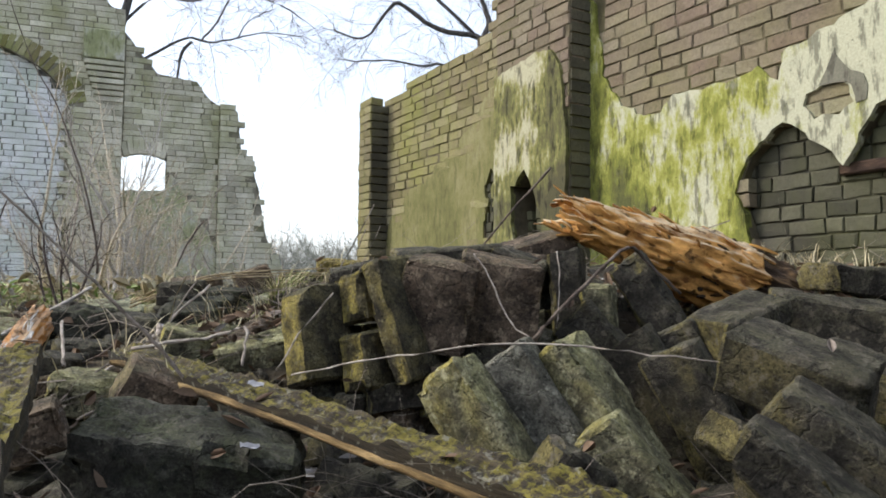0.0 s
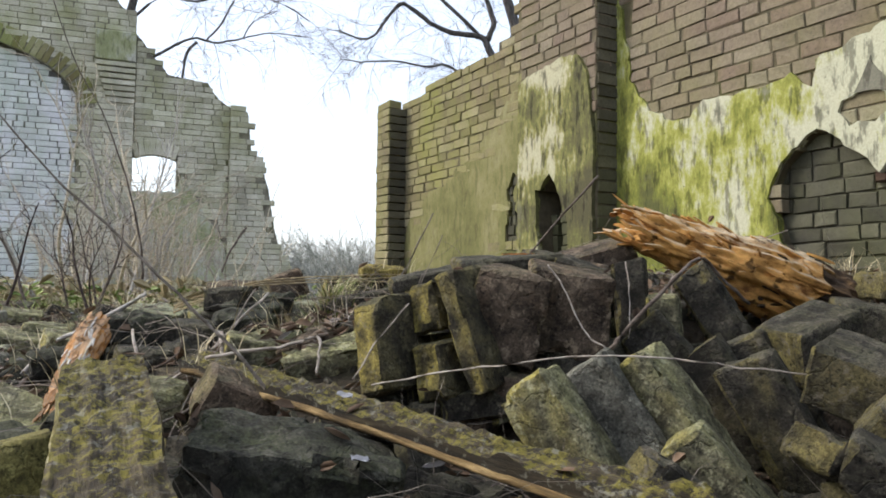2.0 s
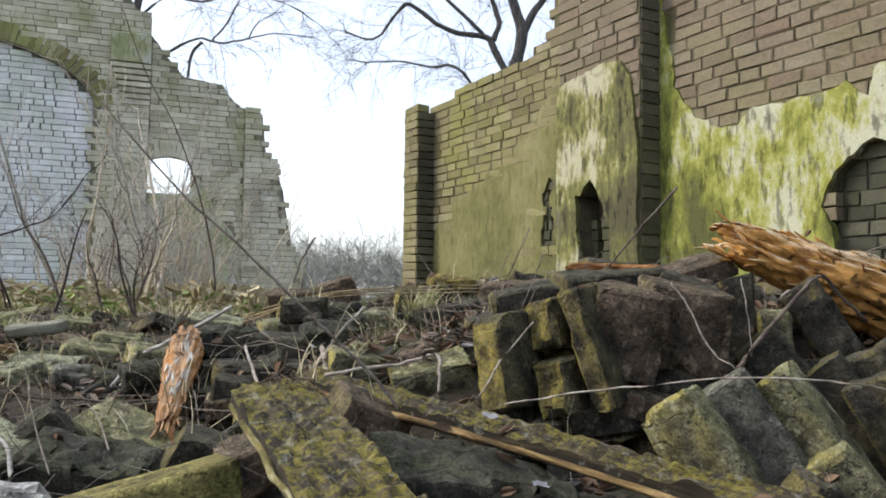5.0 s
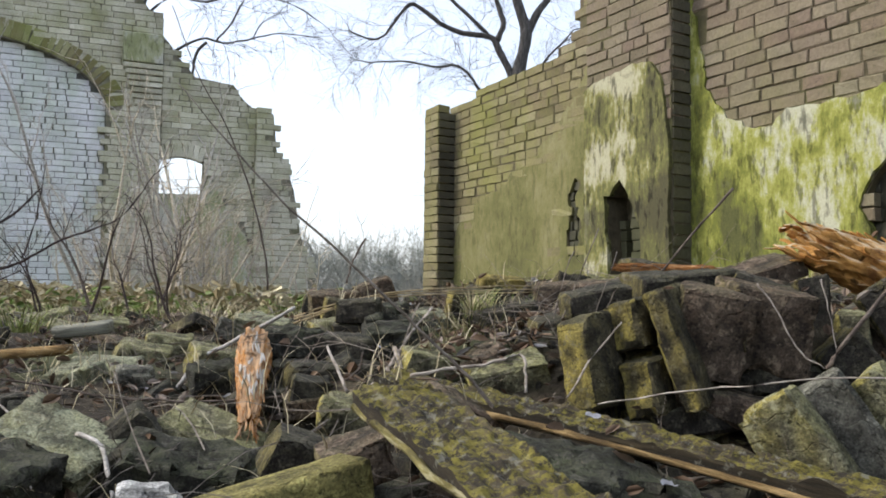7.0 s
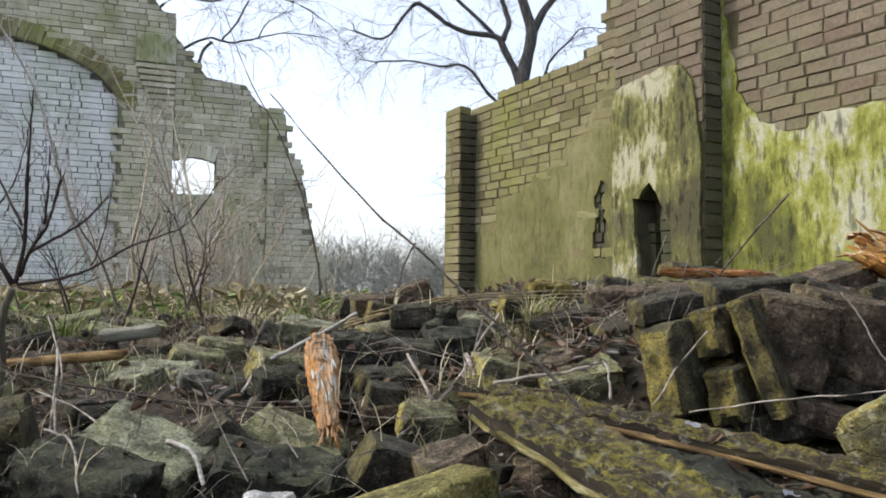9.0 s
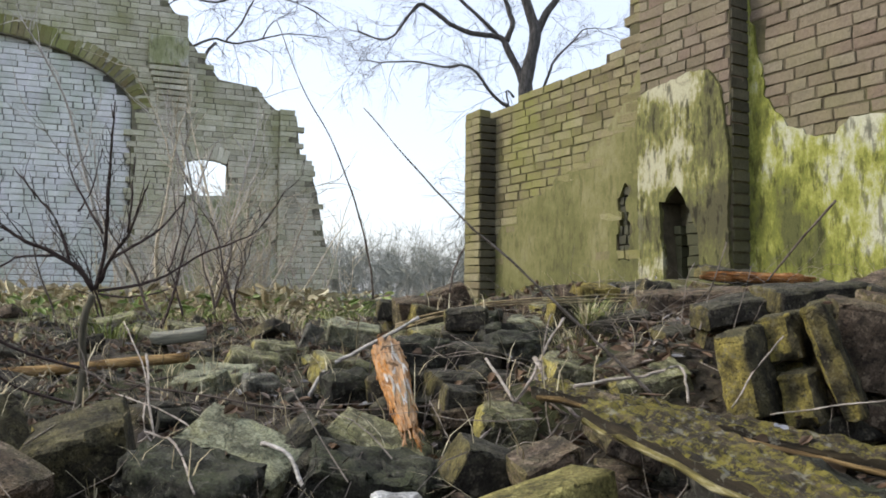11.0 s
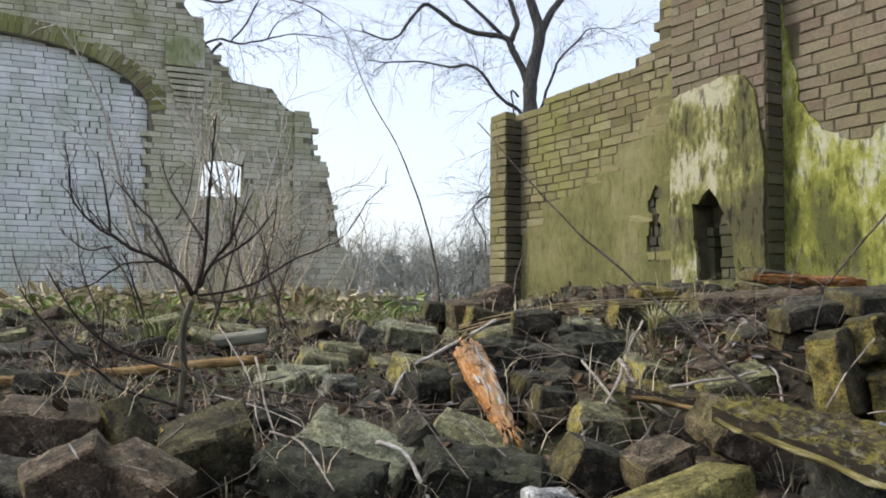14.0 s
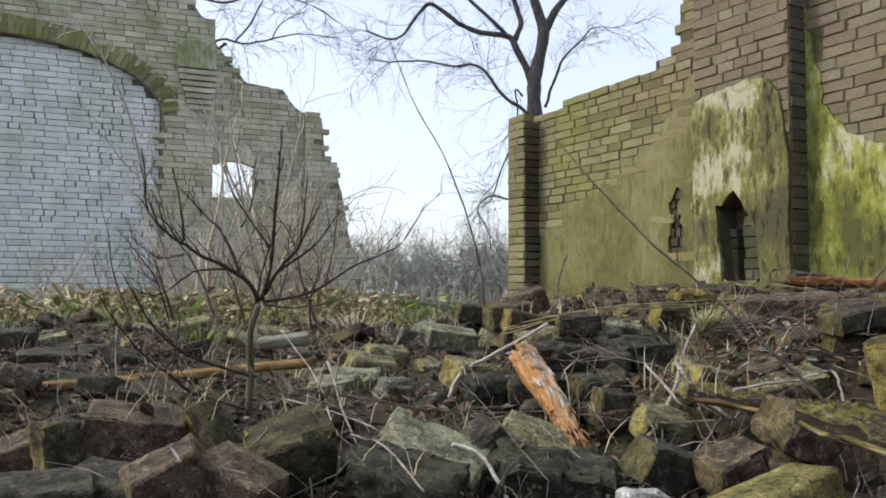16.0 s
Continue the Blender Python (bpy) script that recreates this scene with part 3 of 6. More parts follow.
def tube(bm, pts, r0, r1, sides=6, wobble=0.0, seed=0):
    """A tapered bent stem through the points."""
    fine = []
    n = len(pts)
    for i in range(n - 1):
        p0, p1, p2, p3 = (Vector(pts[max(0, min(n - 1, i + k))]) for k in (-1, 0, 1, 2))
        for k in range(4):
            t = k / 4
            fine.append(0.5 * ((2 * p1) + (p2 - p0) * t + (2 * p0 - 5 * p1 + 4 * p2 - p3) * t * t + (3 * p1 - p0 - 3 * p2 + p3) * t ** 3))
    fine.append(Vector(pts[-1]))
    rings = []
    m = len(fine)
    for i, p in enumerate(fine):
        d = (fine[min(m - 1, i + 1)] - fine[max(0, i - 1)]).normalized()
        a = d.orthogonal().normalized()
        b = d.cross(a)
        r = r0 + (r1 - r0) * i / (m - 1)
        if wobble:
            p = p + noise.noise_vector(p * 9 / max(0.05, r * 40) + Vector((seed, 0, 0))) * wobble
            r *= 1 + 0.25 * noise.noise(p * 30 + Vector((0, seed, 0)))
        rings.append([bm.verts.new(p + (a * math.cos(2 * math.pi * k / sides) + b * math.sin(2 * math.pi * k / sides)) * r) for k in range(sides)])
    for u, v in zip(rings, rings[1:]):
        best = min(range(sides), key=lambda s: (u[0].co - v[s].co).length)
        for k in range(sides):
            bm.faces.new((u[k], u[(k + 1) % sides], v[(k + 1 + best) % sides], v[(k + best) % sides]))
    bm.faces.new(rings[0])
    bm.faces.new(rings[-1][::-1])
    return fine


_twigs = [0]


def twig(name, pts, r0, r1, mat, label, category):
    bm = bmesh.new()
    _twigs[0] += 1
    tube(bm, pts, r0, r1, 6, 0.004, _twigs[0])
    bmesh.ops.recalc_face_normals(bm, faces=bm.faces)
    return tagged(part(name, bm, mat, smooth=True), label, category)


def sprout(bm, start, way, length, r, rnd, depth, droop=0.0, spread=0.7):
    """A branchlet that forks into ever thinner ones."""
    pts = [start]
    d = way.normalized()
    n = 4
    for i in range(n):
        d = (d + Vector((rnd.uniform(-1, 1), rnd.uniform(-1, 1), rnd.uniform(-1, 1))) * 0.28 - Vector((0, 0, droop))).normalized()
        pts.append(pts[-1] + d * length / n)
    rings = []
    for i, p in enumerate(pts):
        a = d.orthogonal().normalized()
        b = d.cross(a)
        q = r * (1 - 0.7 * i / n)
        rings.append([bm.verts.new(p + (a * math.cos(k * 2.094) + b * math.sin(k * 2.094)) * q) for k in range(3)])
    for u, v in zip(rings, rings[1:]):
        for k in range(3):
            bm.faces.new((u[k], u[(k + 1) % 3], v[(k + 1) % 3], v[k]))
    if depth > 0:
        for i in range(1, n + 1):
            for _ in range(rnd.choice((1, 1, 2))):
                w = (d + Vector((rnd.uniform(-1, 1), rnd.uniform(-1, 1), rnd.uniform(-1, 1))) * spread * 1.4).normalized()
                sprout(bm, pts[i], w, length * rnd.uniform(0.4, 0.7), r * 0.55, rnd, depth - 1, droop, spread)


# ---- rubble heap ----
# placed stones: place, size, turn, look
rubble((0.081, 1.26, 0.092), (0.27, 0.065, 0.112), (12, 54, -22), 'moss')
rubble((0.173, 1.31, 0.127), (0.25, 0.065, 0.1), (8, 56, -15), 'pale')
rubble((0.265, 1.32, 0.132), (0.26, 0.1, 0.095), (10, 54, -25), 'moss')
rubble((0.332, 1.24, 0.035), (0.24, 0.1, 0.08), (5, 48, -15), 'moss')
rubble((0.402, 1.48, 0.153), (0.27, 0.07, 0.11), (8, 60, -20), 'dark')
rubble((0.503, 1.5, 0.152), (0.27, 0.07, 0.11), (8, 60, -20), 'dark')
rubble((0.267, 1.68, 0.328), (0.2, 0.08, 0.072), (5, 86, -10), 'dark')
rubble((0.323, 1.62, 0.295), (0.115, 0.08, 0.065), (5, 84, -15), 'moss')
rubble((0.443, 1.66, 0.313), (0.21, 0.08, 0.085), (5, 56, -15), 'dark')
rubble((-0.011, 1.55, 0.311), (0.15, 0.15, 0.18), (8, 12, -10), 'rust')
rubble((0.113, 1.57, 0.318), (0.16, 0.15, 0.17), (8, 8, -6), 'rust')
rubble((-0.068, 1.5, 0.28), (0.24, 0.14, 0.05), (4, 70, -28), 'ochre')
rubble((-0.243, 1.52, 0.248), (0.19, 0.12, 0.075), (6, 78, -38), 'ochre')
rubble((-0.152, 1.56, 0.321), (0.1, 0.11, 0.085), (6, 78, -32), 'ochre')
rubble((-0.133, 1.5, 0.202), (0.11, 0.11, 0.07), (6, 75, -34), 'ochre')
rubble((-0.19, 1.58, 0.182), (0.16, 0.12, 0.06), (6, 80, -30), 'dark')
rubble((0.206, 1.8, 0.438), (0.17, 0.12, 0.05), (8, -14, 15), 'rust')
rubble((0.167, 1.72, 0.389), (0.13, 0.09, 0.07), (10, 20, -20), 'dark')
rubble((-0.0, 1.78, 0.407), (0.24, 0.14, 0.06), (6, -4, 10), 'dark')
rubble((-0.168, 1.8, 0.372), (0.2, 0.12, 0.06), (4, -14, 5), 'dark')
rubble((0.154, 1.62, 0.217), (0.3, 0.14, 0.1), (6, 12, 5), 'dark')
rubble((0.338, 1.58, 0.2), (0.24, 0.12, 0.1), (6, 50, -10), 'dark')
rubble((0.051, 1.52, 0.159), (0.3, 0.12, 0.06), (6, 12, -10), 'rust')
rubble((0.539, 1.17, 0.211), (0.2, 0.13, 0.1), (16, 18, -32), 'dark')
rubble((0.549, 1.04, 0.124), (0.22, 0.11, 0.08), (14, 34, -20), 'dark')
rubble((0.467, 0.98, 0.091), (0.2, 0.1, 0.07), (14, 38, -15), 'dark')
# next two lie in shadow below the log; the dark look paints it
rubble((0.57, 1.5, 0.26), (0.17, 0.12, 0.11), (8, -18, 25), 'dark')
rubble((0.807, 1.62, 0.269), (0.26, 0.14, 0.12), (8, 6, -20), 'dark')
rubble((1.008, 1.9, 0.37), (0.24, 0.14, 0.07), (4, 4, 10), 'dark')
rubble((0.46, 1.38, 0.126), (0.25, 0.07, 0.11), (10, 62, -20), 'dark')
rubble((0.478, 1.2, 0.092), (0.14, 0.1, 0.06), (14, 25, 30), 'dark')
rubble((0.733, 1.3, 0.178), (0.22, 0.12, 0.09), (10, 20, -30), 'dark')
rubble((0.196, 1.15, 0.065), (0.1, 0.08, 0.07), (14, 30, 30), 'dark')
rubble((-0.336, 1.08, 0.082), (0.29, 0.19, 0.12), (8, 8, 8), 'slate')
rubble((-0.516, 1.4, 0.142), (0.13, 0.12, 0.1), (12, 25, 20), 'rust')
rubble((-0.583, 1.78, 0.198), (0.13, 0.1, 0.095), (8, 14, 25), 'moss')
rubble((-0.943, 2.02, 0.25), (0.145, 0.1, 0.075), (6, 0, 8), 'slate')
rubble((-0.802, 2.02, 0.233), (0.15, 0.1, 0.075), (6, 6, -6), 'dark')
rubble((-0.904, 1.95, 0.179), (0.15, 0.1, 0.05), (6, 4, 0), 'dark')
rubble((-0.761, 1.92, 0.17), (0.16, 0.1, 0.08), (6, 8, 20), 'dark')
rubble((-0.69, 2.2, 0.287), (0.16, 0.1, 0.06), (6, 4, 10), 'slate')
rubble((-0.815, 2.4, 0.33), (0.14, 0.1, 0.07), (6, -4, -10), 'dark')
rubble((-0.807, 1.75, 0.135), (0.2, 0.14, 0.05), (6, -4, 20), 'rust')
rubble((-0.314, 1.9, 0.26), (0.14, 0.1, 0.06), (8, -10, 20), 'dark')
rubble((-1.287, 1.46, 0.073), (0.24, 0.16, 0.075), (24, 20, -16), 'slab')
rubble((-1.017, 1.6, 0.067), (0.22, 0.13, 0.07), (18, 18, -14), 'moss')
rubble((-1.019, 1.42, 0.04), (0.24, 0.15, 0.09), (12, 6, -6), 'slate')
rubble((-1.163, 1.48, 0.041), (0.14, 0.11, 0.08), (8, -22, 20), 'dark')
rubble((-1.338, 1.32, 0.063), (0.24, 0.16, 0.07), (10, 10, -20), 'slate')
rubble((-0.918, 1.92, 0.152), (0.13, 0.1, 0.1), (6, 10, 15), 'dark')
rubble((-0.803, 1.9, 0.156), (0.12, 0.1, 0.11), (6, -30, 15), 'dark')
rubble((-0.676, 2.08, 0.248), (0.155, 0.11, 0.085), (6, -4, 14), 'slate')
rubble((-0.56, 1.92, 0.206), (0.14, 0.1, 0.085), (8, 8, -24), 'moss')
rubble((-0.744, 1.62, 0.117), (0.13, 0.1, 0.08), (14, 10, 20), 'moss')
rubble((-0.794, 1.4, 0.068), (0.15, 0.11, 0.09), (10, 20, 20), 'dark')
rubble((-0.689, 1.3, 0.091), (0.12, 0.1, 0.08), (10, -20, 20), 'rust')
rubble((-1.474, 2.6, 0.195), (0.15, 0.1, 0.085), (8, 4, 20), 'moss')
rubble((-1.59, 2.35, 0.132), (0.22, 0.14, 0.075), (14, 4, -15), 'slab')
rubble((-1.438, 3.1, 0.215), (0.07, 0.05, 0.13), (4, 18, 20), 'pale')
rubble((-1.32, 3.25, 0.24), (0.17, 0.12, 0.085), (12, 14, -20), 'slab')
rubble((-1.18, 2.15, 0.178), (0.15, 0.11, 0.09), (10, 10, 30), 'moss')
rubble((-1.877, 2.3, 0.097), (0.26, 0.16, 0.09), (8, 4, 10), 'dark')
rubble((-2.137, 3.3, 0.193), (0.2, 0.14, 0.08), (16, 12, 30), 'moss')
rubble((-0.934, 3.0, 0.309), (0.18, 0.12, 0.09), (6, 10, 15), 'ochre')
rubble((-0.772, 2.7, 0.299), (0.17, 0.12, 0.09), (6, -6, -15), 'slate')
rubble((-1.112, 3.6, 0.331), (0.2, 0.12, 0.09), (6, 4, 15), 'dark')
rubble((-0.872, 3.5, 0.386), (0.16, 0.12, 0.12), (6, -22, 15), 'rust')
rubble((-0.964, 1.85, 0.119), (0.16, 0.11, 0.07), (10, -10, -15), 'dark')
rubble((-0.944, 1.42, 0.031), (0.16, 0.11, 0.07), (10, 10, 15), 'slate')
rubble((-0.931, 1.0, 0.090), (0.085, 0.06, 0.045), (6, 6, 15), 'chalk')
rubble((-1.926, 1.45, 0.112), (0.21, 0.13, 0.13), (10, 6, 14), 'rust')
rubble((-2.05, 1.36, 0.102), (0.12, 0.09, 0.07), (6, 82, -34), 'ochre')
rubble((-1.764, 1.2, 0.081), (0.15, 0.11, 0.1), (10, -28, 20), 'rust')
rubble((-1.763, 1.46, 0.102), (0.17, 0.08, 0.1), (12, 48, -24), 'ochre')
rubble((-1.572, 1.4, 0.091), (0.19, 0.15, 0.13), (16, -14, 24), 'ochre')
rubble((-2.188, 1.46, 0.069), (0.15, 0.12, 0.08), (10, -18, 24), 'rust')
rubble((-1.885, 1.24, 0.052), (0.18, 0.12, 0.07), (10, 4, -14), 'dark')
rubble((-1.989, 1.15, 0.059), (0.2, 0.12, 0.07), (10, 4, 20), 'dark')
rubble((-1.643, 1.22, 0.069), (0.16, 0.11, 0.09), (10, 20, -14), 'rust')
rubble((-1.176, 1.52, 0.087), (0.13, 0.1, 0.08), (10, -38, 20), 'dark')
rubble((-1.521, 2.5, 0.172), (0.17, 0.11, 0.08), (12, 10, 15), 'moss')
rubble((-1.605, 2.2, 0.13), (0.16, 0.11, 0.07), (12, -6, -15), 'slab')
rubble((-0.844, 1.72, 0.128), (0.09, 0.09, 0.13), (6, 8, 15), 'dark')
rubble((-0.847, 1.85, 0.183), (0.16, 0.1, 0.06), (6, 4, 15), 'dark')
rubble((-0.097, 2.45, 0.384), (0.34, 0.2, 0.085), (6, -5, -10), 'rust')
rubble((-0.378, 2.2, 0.309), (0.2, 0.14, 0.08), (6, -10, -10), 'dark')
rubble((-0.191, 2.0, 0.288), (0.28, 0.16, 0.1), (6, -8, 10), 'dark')
rubble((0.06, 2.2, 0.363), (0.26, 0.16, 0.1), (6, -4, 10), 'dark')
rubble((-0.363, 2.62, 0.425), (0.15, 0.1, 0.035), (10, 0, 10), 'yellow')
rubble((-0.469, 2.5, 0.353), (0.14, 0.1, 0.09), (6, 0, 10), 'ochre')
rubble((-0.258, 2.6, 0.351), (0.2, 0.12, 0.05), (8, -2, 10), 'dark')
rubble((0.273, 3.1, 0.493), (0.24, 0.16, 0.06), (8, 4, 10), 'dark')
rubble((-2.812, 2.9, 0.13), (0.3, 0.2, 0.14), (6, 0, 10), 'dark')
rubble((-3.104, 3.1, 0.17), (0.2, 0.14, 0.2), (6, 0, 20), 'dark')
rubble((-2.425, 2.3, 0.114), (0.24, 0.16, 0.07), (10, 8, 15), 'slate')
rubble((-1.409, 2.15, 0.137), (0.1, 0.09, 0.06), (10, 0, 30), 'pale')
rubble((-1.141, 2.0, 0.156), (0.13, 0.1, 0.07), (10, 0, 30), 'slate')
rubble((-1.002, 1.95, 0.163), (0.14, 0.1, 0.07), (10, 0, -20), 'dark')
rubble((-2.112, 3.6, 0.225), (0.18, 0.12, 0.07), (12, 10, 30), 'moss')
rubble((-2.691, 4.2, 0.235), (0.22, 0.15, 0.08), (10, -12, 25), 'moss')
rubble((-0.91, 2.6, 0.257), (0.17, 0.11, 0.08), (8, -10, 20), 'moss')
rubble((-0.561, 2.7, 0.294), (0.2, 0.12, 0.06), (8, 5, -10), 'slab')
rubble((-1.235, 2.9, 0.248), (0.2, 0.13, 0.08), (10, 8, 15), 'slab')
rubble((-0.995, 3.1, 0.333), (0.2, 0.13, 0.12), (10, -8, 15), 'rust')

m_silver = leaf_mat("silver_leaf", [(0.0, (0.26, 0.265, 0.28)), (1.0, (0.34, 0.34, 0.36))])


# the two mossy planks, the rotten logs, a yellow block
def plank(a, b, width, thick, tilt, label, seed, mat_edge):
    """A weathered board from a to b: split grain, ragged ends, a paler sawn edge."""
    a, b = Vector(a), Vector(b)
    x = (b - a).normalized()
    y = Vector((0, 0, 1)).cross(x).normalized()
    z = x.cross(y)
    L = (b - a).length
    base = new("plank")
    base.matrix_basis = Matrix((*[(x[i], y[i], z[i], ((a + b) / 2)[i]) for i in range(3)], (0, 0, 0, 1))) @ pose(0, 0, 0, tilt, 0, 0)
    tagged(base, label, "plank")
    bm = bmesh.new()
    nx_, ny_ = 130, 22
    top, low = [], []
    for i in range(nx_ + 1):
        for j in range(ny_ + 1):
            u, v = i / nx_, j / ny_
            px, py = (u - 0.5) * L, (v - 0.5) * width
            py += 0.010 * noise.noise(Vector((px * 5, v * 2, seed))) * (1 if v in (0, 1) else 0.6)
            if i in (0, nx_):
                px += 0.03 * noise.noise(Vector((v * 9, i, seed)))
            groove = 0.005 * noise.noise(Vector((px * 3, v * 6, seed + 5))) + 0.016 * max(0, noise.noise(Vector((px * 22, py * 22, seed)))) + 0.007 * noise.noise(Vector((px * 55, py * 70, seed + 3))) - 0.016 * max(0, noise.noise(Vector((px * 2.5, v * 7, seed + 9))) - 0.25)
            top.append(bm.verts.new((px, py, thick / 2 + groove)))
            low.append(bm.verts.new((px, py + 0.004 * noise.noise(Vector((px * 20, v * 7, seed + 2))), -thick / 2)))
    q = ny_ + 1
    for i in range(nx_):
        for j in range(ny_):
            k = i * q + j
            bm.faces.new((top[k], top[k + q], top[k + q + 1], top[k + 1]))
            bm.faces.new((low[k], low[k + 1], low[k + q + 1], low[k + q]))
    for i in range(nx_):
        for j in (0, ny_):
            k = i * q + j
            bm.faces.new((top[k], top[k + q], low[k + q], low[k]))
    for i in (0, nx_):
        for j in range(ny_):
            k = i * q + j
            bm.faces.new((top[k], top[k + 1], low[k + 1], low[k]))
    bmesh.ops.recalc_face_normals(bm, faces=bm.faces)
    part("board", bm, m_plank, base)
    bm = bmesh.new()
    tube(bm, [(-L * 0.48, -width / 2, -thick * 0.25), (-L * 0.2, -width / 2 - 0.002, -thick * 0.2), (L * 0.2, -width / 2, -thick * 0.25), (L * 0.49, -width / 2 - 0.002, -thick * 0.3)], thick * 0.24, thick * 0.2, 8, 0.008, seed)
    part("split_edge", bm, mat_edge, base, "raw paler split edge", True)
    return base


plank((-0.665, 1.62, 0.20), (0.20, 0.76, 0.10), 0.064, 0.028, 10, "long mossy weathered plank lying across the rubble", 3, m_plank_edge)
plank((-0.615, 1.085, 0.232), (-0.315, 0.43, 0.125), 0.105, 0.024, 8, "short wide board grown over with yellow-green moss", 8, m_plank_lichen)
block = part("timber_block", chunk(0.25, 0.10, 0.09, 77, 0.0022, 8), LOOKS["sawn"][1], smooth=True)
tagged(finish(block, pose(-0.755, 0.965, 0.086, -4, -12, 27)), "sawn yellow timber block lying by the planks", "timber")


def rotten_log(name, m, length, r, flat, mat_in, mat_out, label, seed, sap=0.60, shag=0.0):
    """A split, decayed log: fibres end at ragged lengths."""
    base = new(name)
    base.matrix_basis = m
    tagged(base, label, "log")
    bm = bmesh.new()
    rnd = random.Random(seed)
    for i in range(330 + int(400 * shag)):
        a, q = rnd.uniform(0, 2 * math.pi), math.sqrt(rnd.uniform(0.0, 1)) * 0.95
        y, z = math.cos(a) * r * q, math.sin(a) * r * flat * q
        l0 = -length / 2 + rnd.uniform(0, 0.7) * length
        l1 = min(length / 2 - rnd.uniform(0, 0.15) * length, l0 + rnd.uniform(0.2, 0.6) * length * (1 - 1.2 * shag))
        w, h = r * rnd.uniform(0.10, 0.34) * (1 - 0.6 * shag), r * rnd.uniform(0.03, 0.09)
        bend = rnd.uniform(-0.1, 0.1) * r
        n = 6
        prev = None
        for k in range(n + 1):
            t = k / n
            s = 0.25 + 0.75 * math.sin(math.pi * (0.08 + 0.84 * t))
            f = 1 + shag * (t - 0.3) * (0.5 + 0.5 * math.sin(i * 7.0))
            c = Vector((l0 + (l1 - l0) * t, f * y * (0.75 + 0.25 * math.sin(math.pi * t)) + bend * math.sin(t * 5 + i), f * z * (0.8 + 0.2 * math.sin(math.pi * t)) + rnd.uniform(-1, 1) * h * 0.5))
            ringv = [bm.verts.new(c + Vector((0, sy * w * s, sz * h * s))) for sy, sz in ((-1, -0.6), (1, -1), (0.8, 1), (-1, 0.7))]
            if prev:
                for u in range(4):
                    bm.faces.new((prev[u], prev[(u + 1) % 4], ringv[(u + 1) % 4], ringv[u]))
            else:
                bm.faces.new(ringv)
            prev = ringv
        bm.faces.new(prev[::-1])
    bmesh.ops.recalc_face_normals(bm, faces=bm.faces)
    tagged(part("heartwood", bm, mat_in, base, "splintered orange heartwood"), kind="stuff")
    bm = chunk(length * (0.74 - 0.2 * shag), r * (1.6 - shag), r * flat * (1.65 - shag), seed, 0.12 * r, 12)
    part("core", bm, mat_in, base, smooth=True)
    if not sap:
        return base
    bm = chunk(length * sap, r * 1.5 * sap / 0.6, r * flat * 0.35, seed + 1, 0.3 * r * 0.35, 12)
    for v in bm.verts:
        v.co += Vector((length * 0.06, r * 0.1, r * flat * 0.94))
    part("sapwood", bm, mat_out, base, "pale grey-brown dead sapwood", True)
    return base


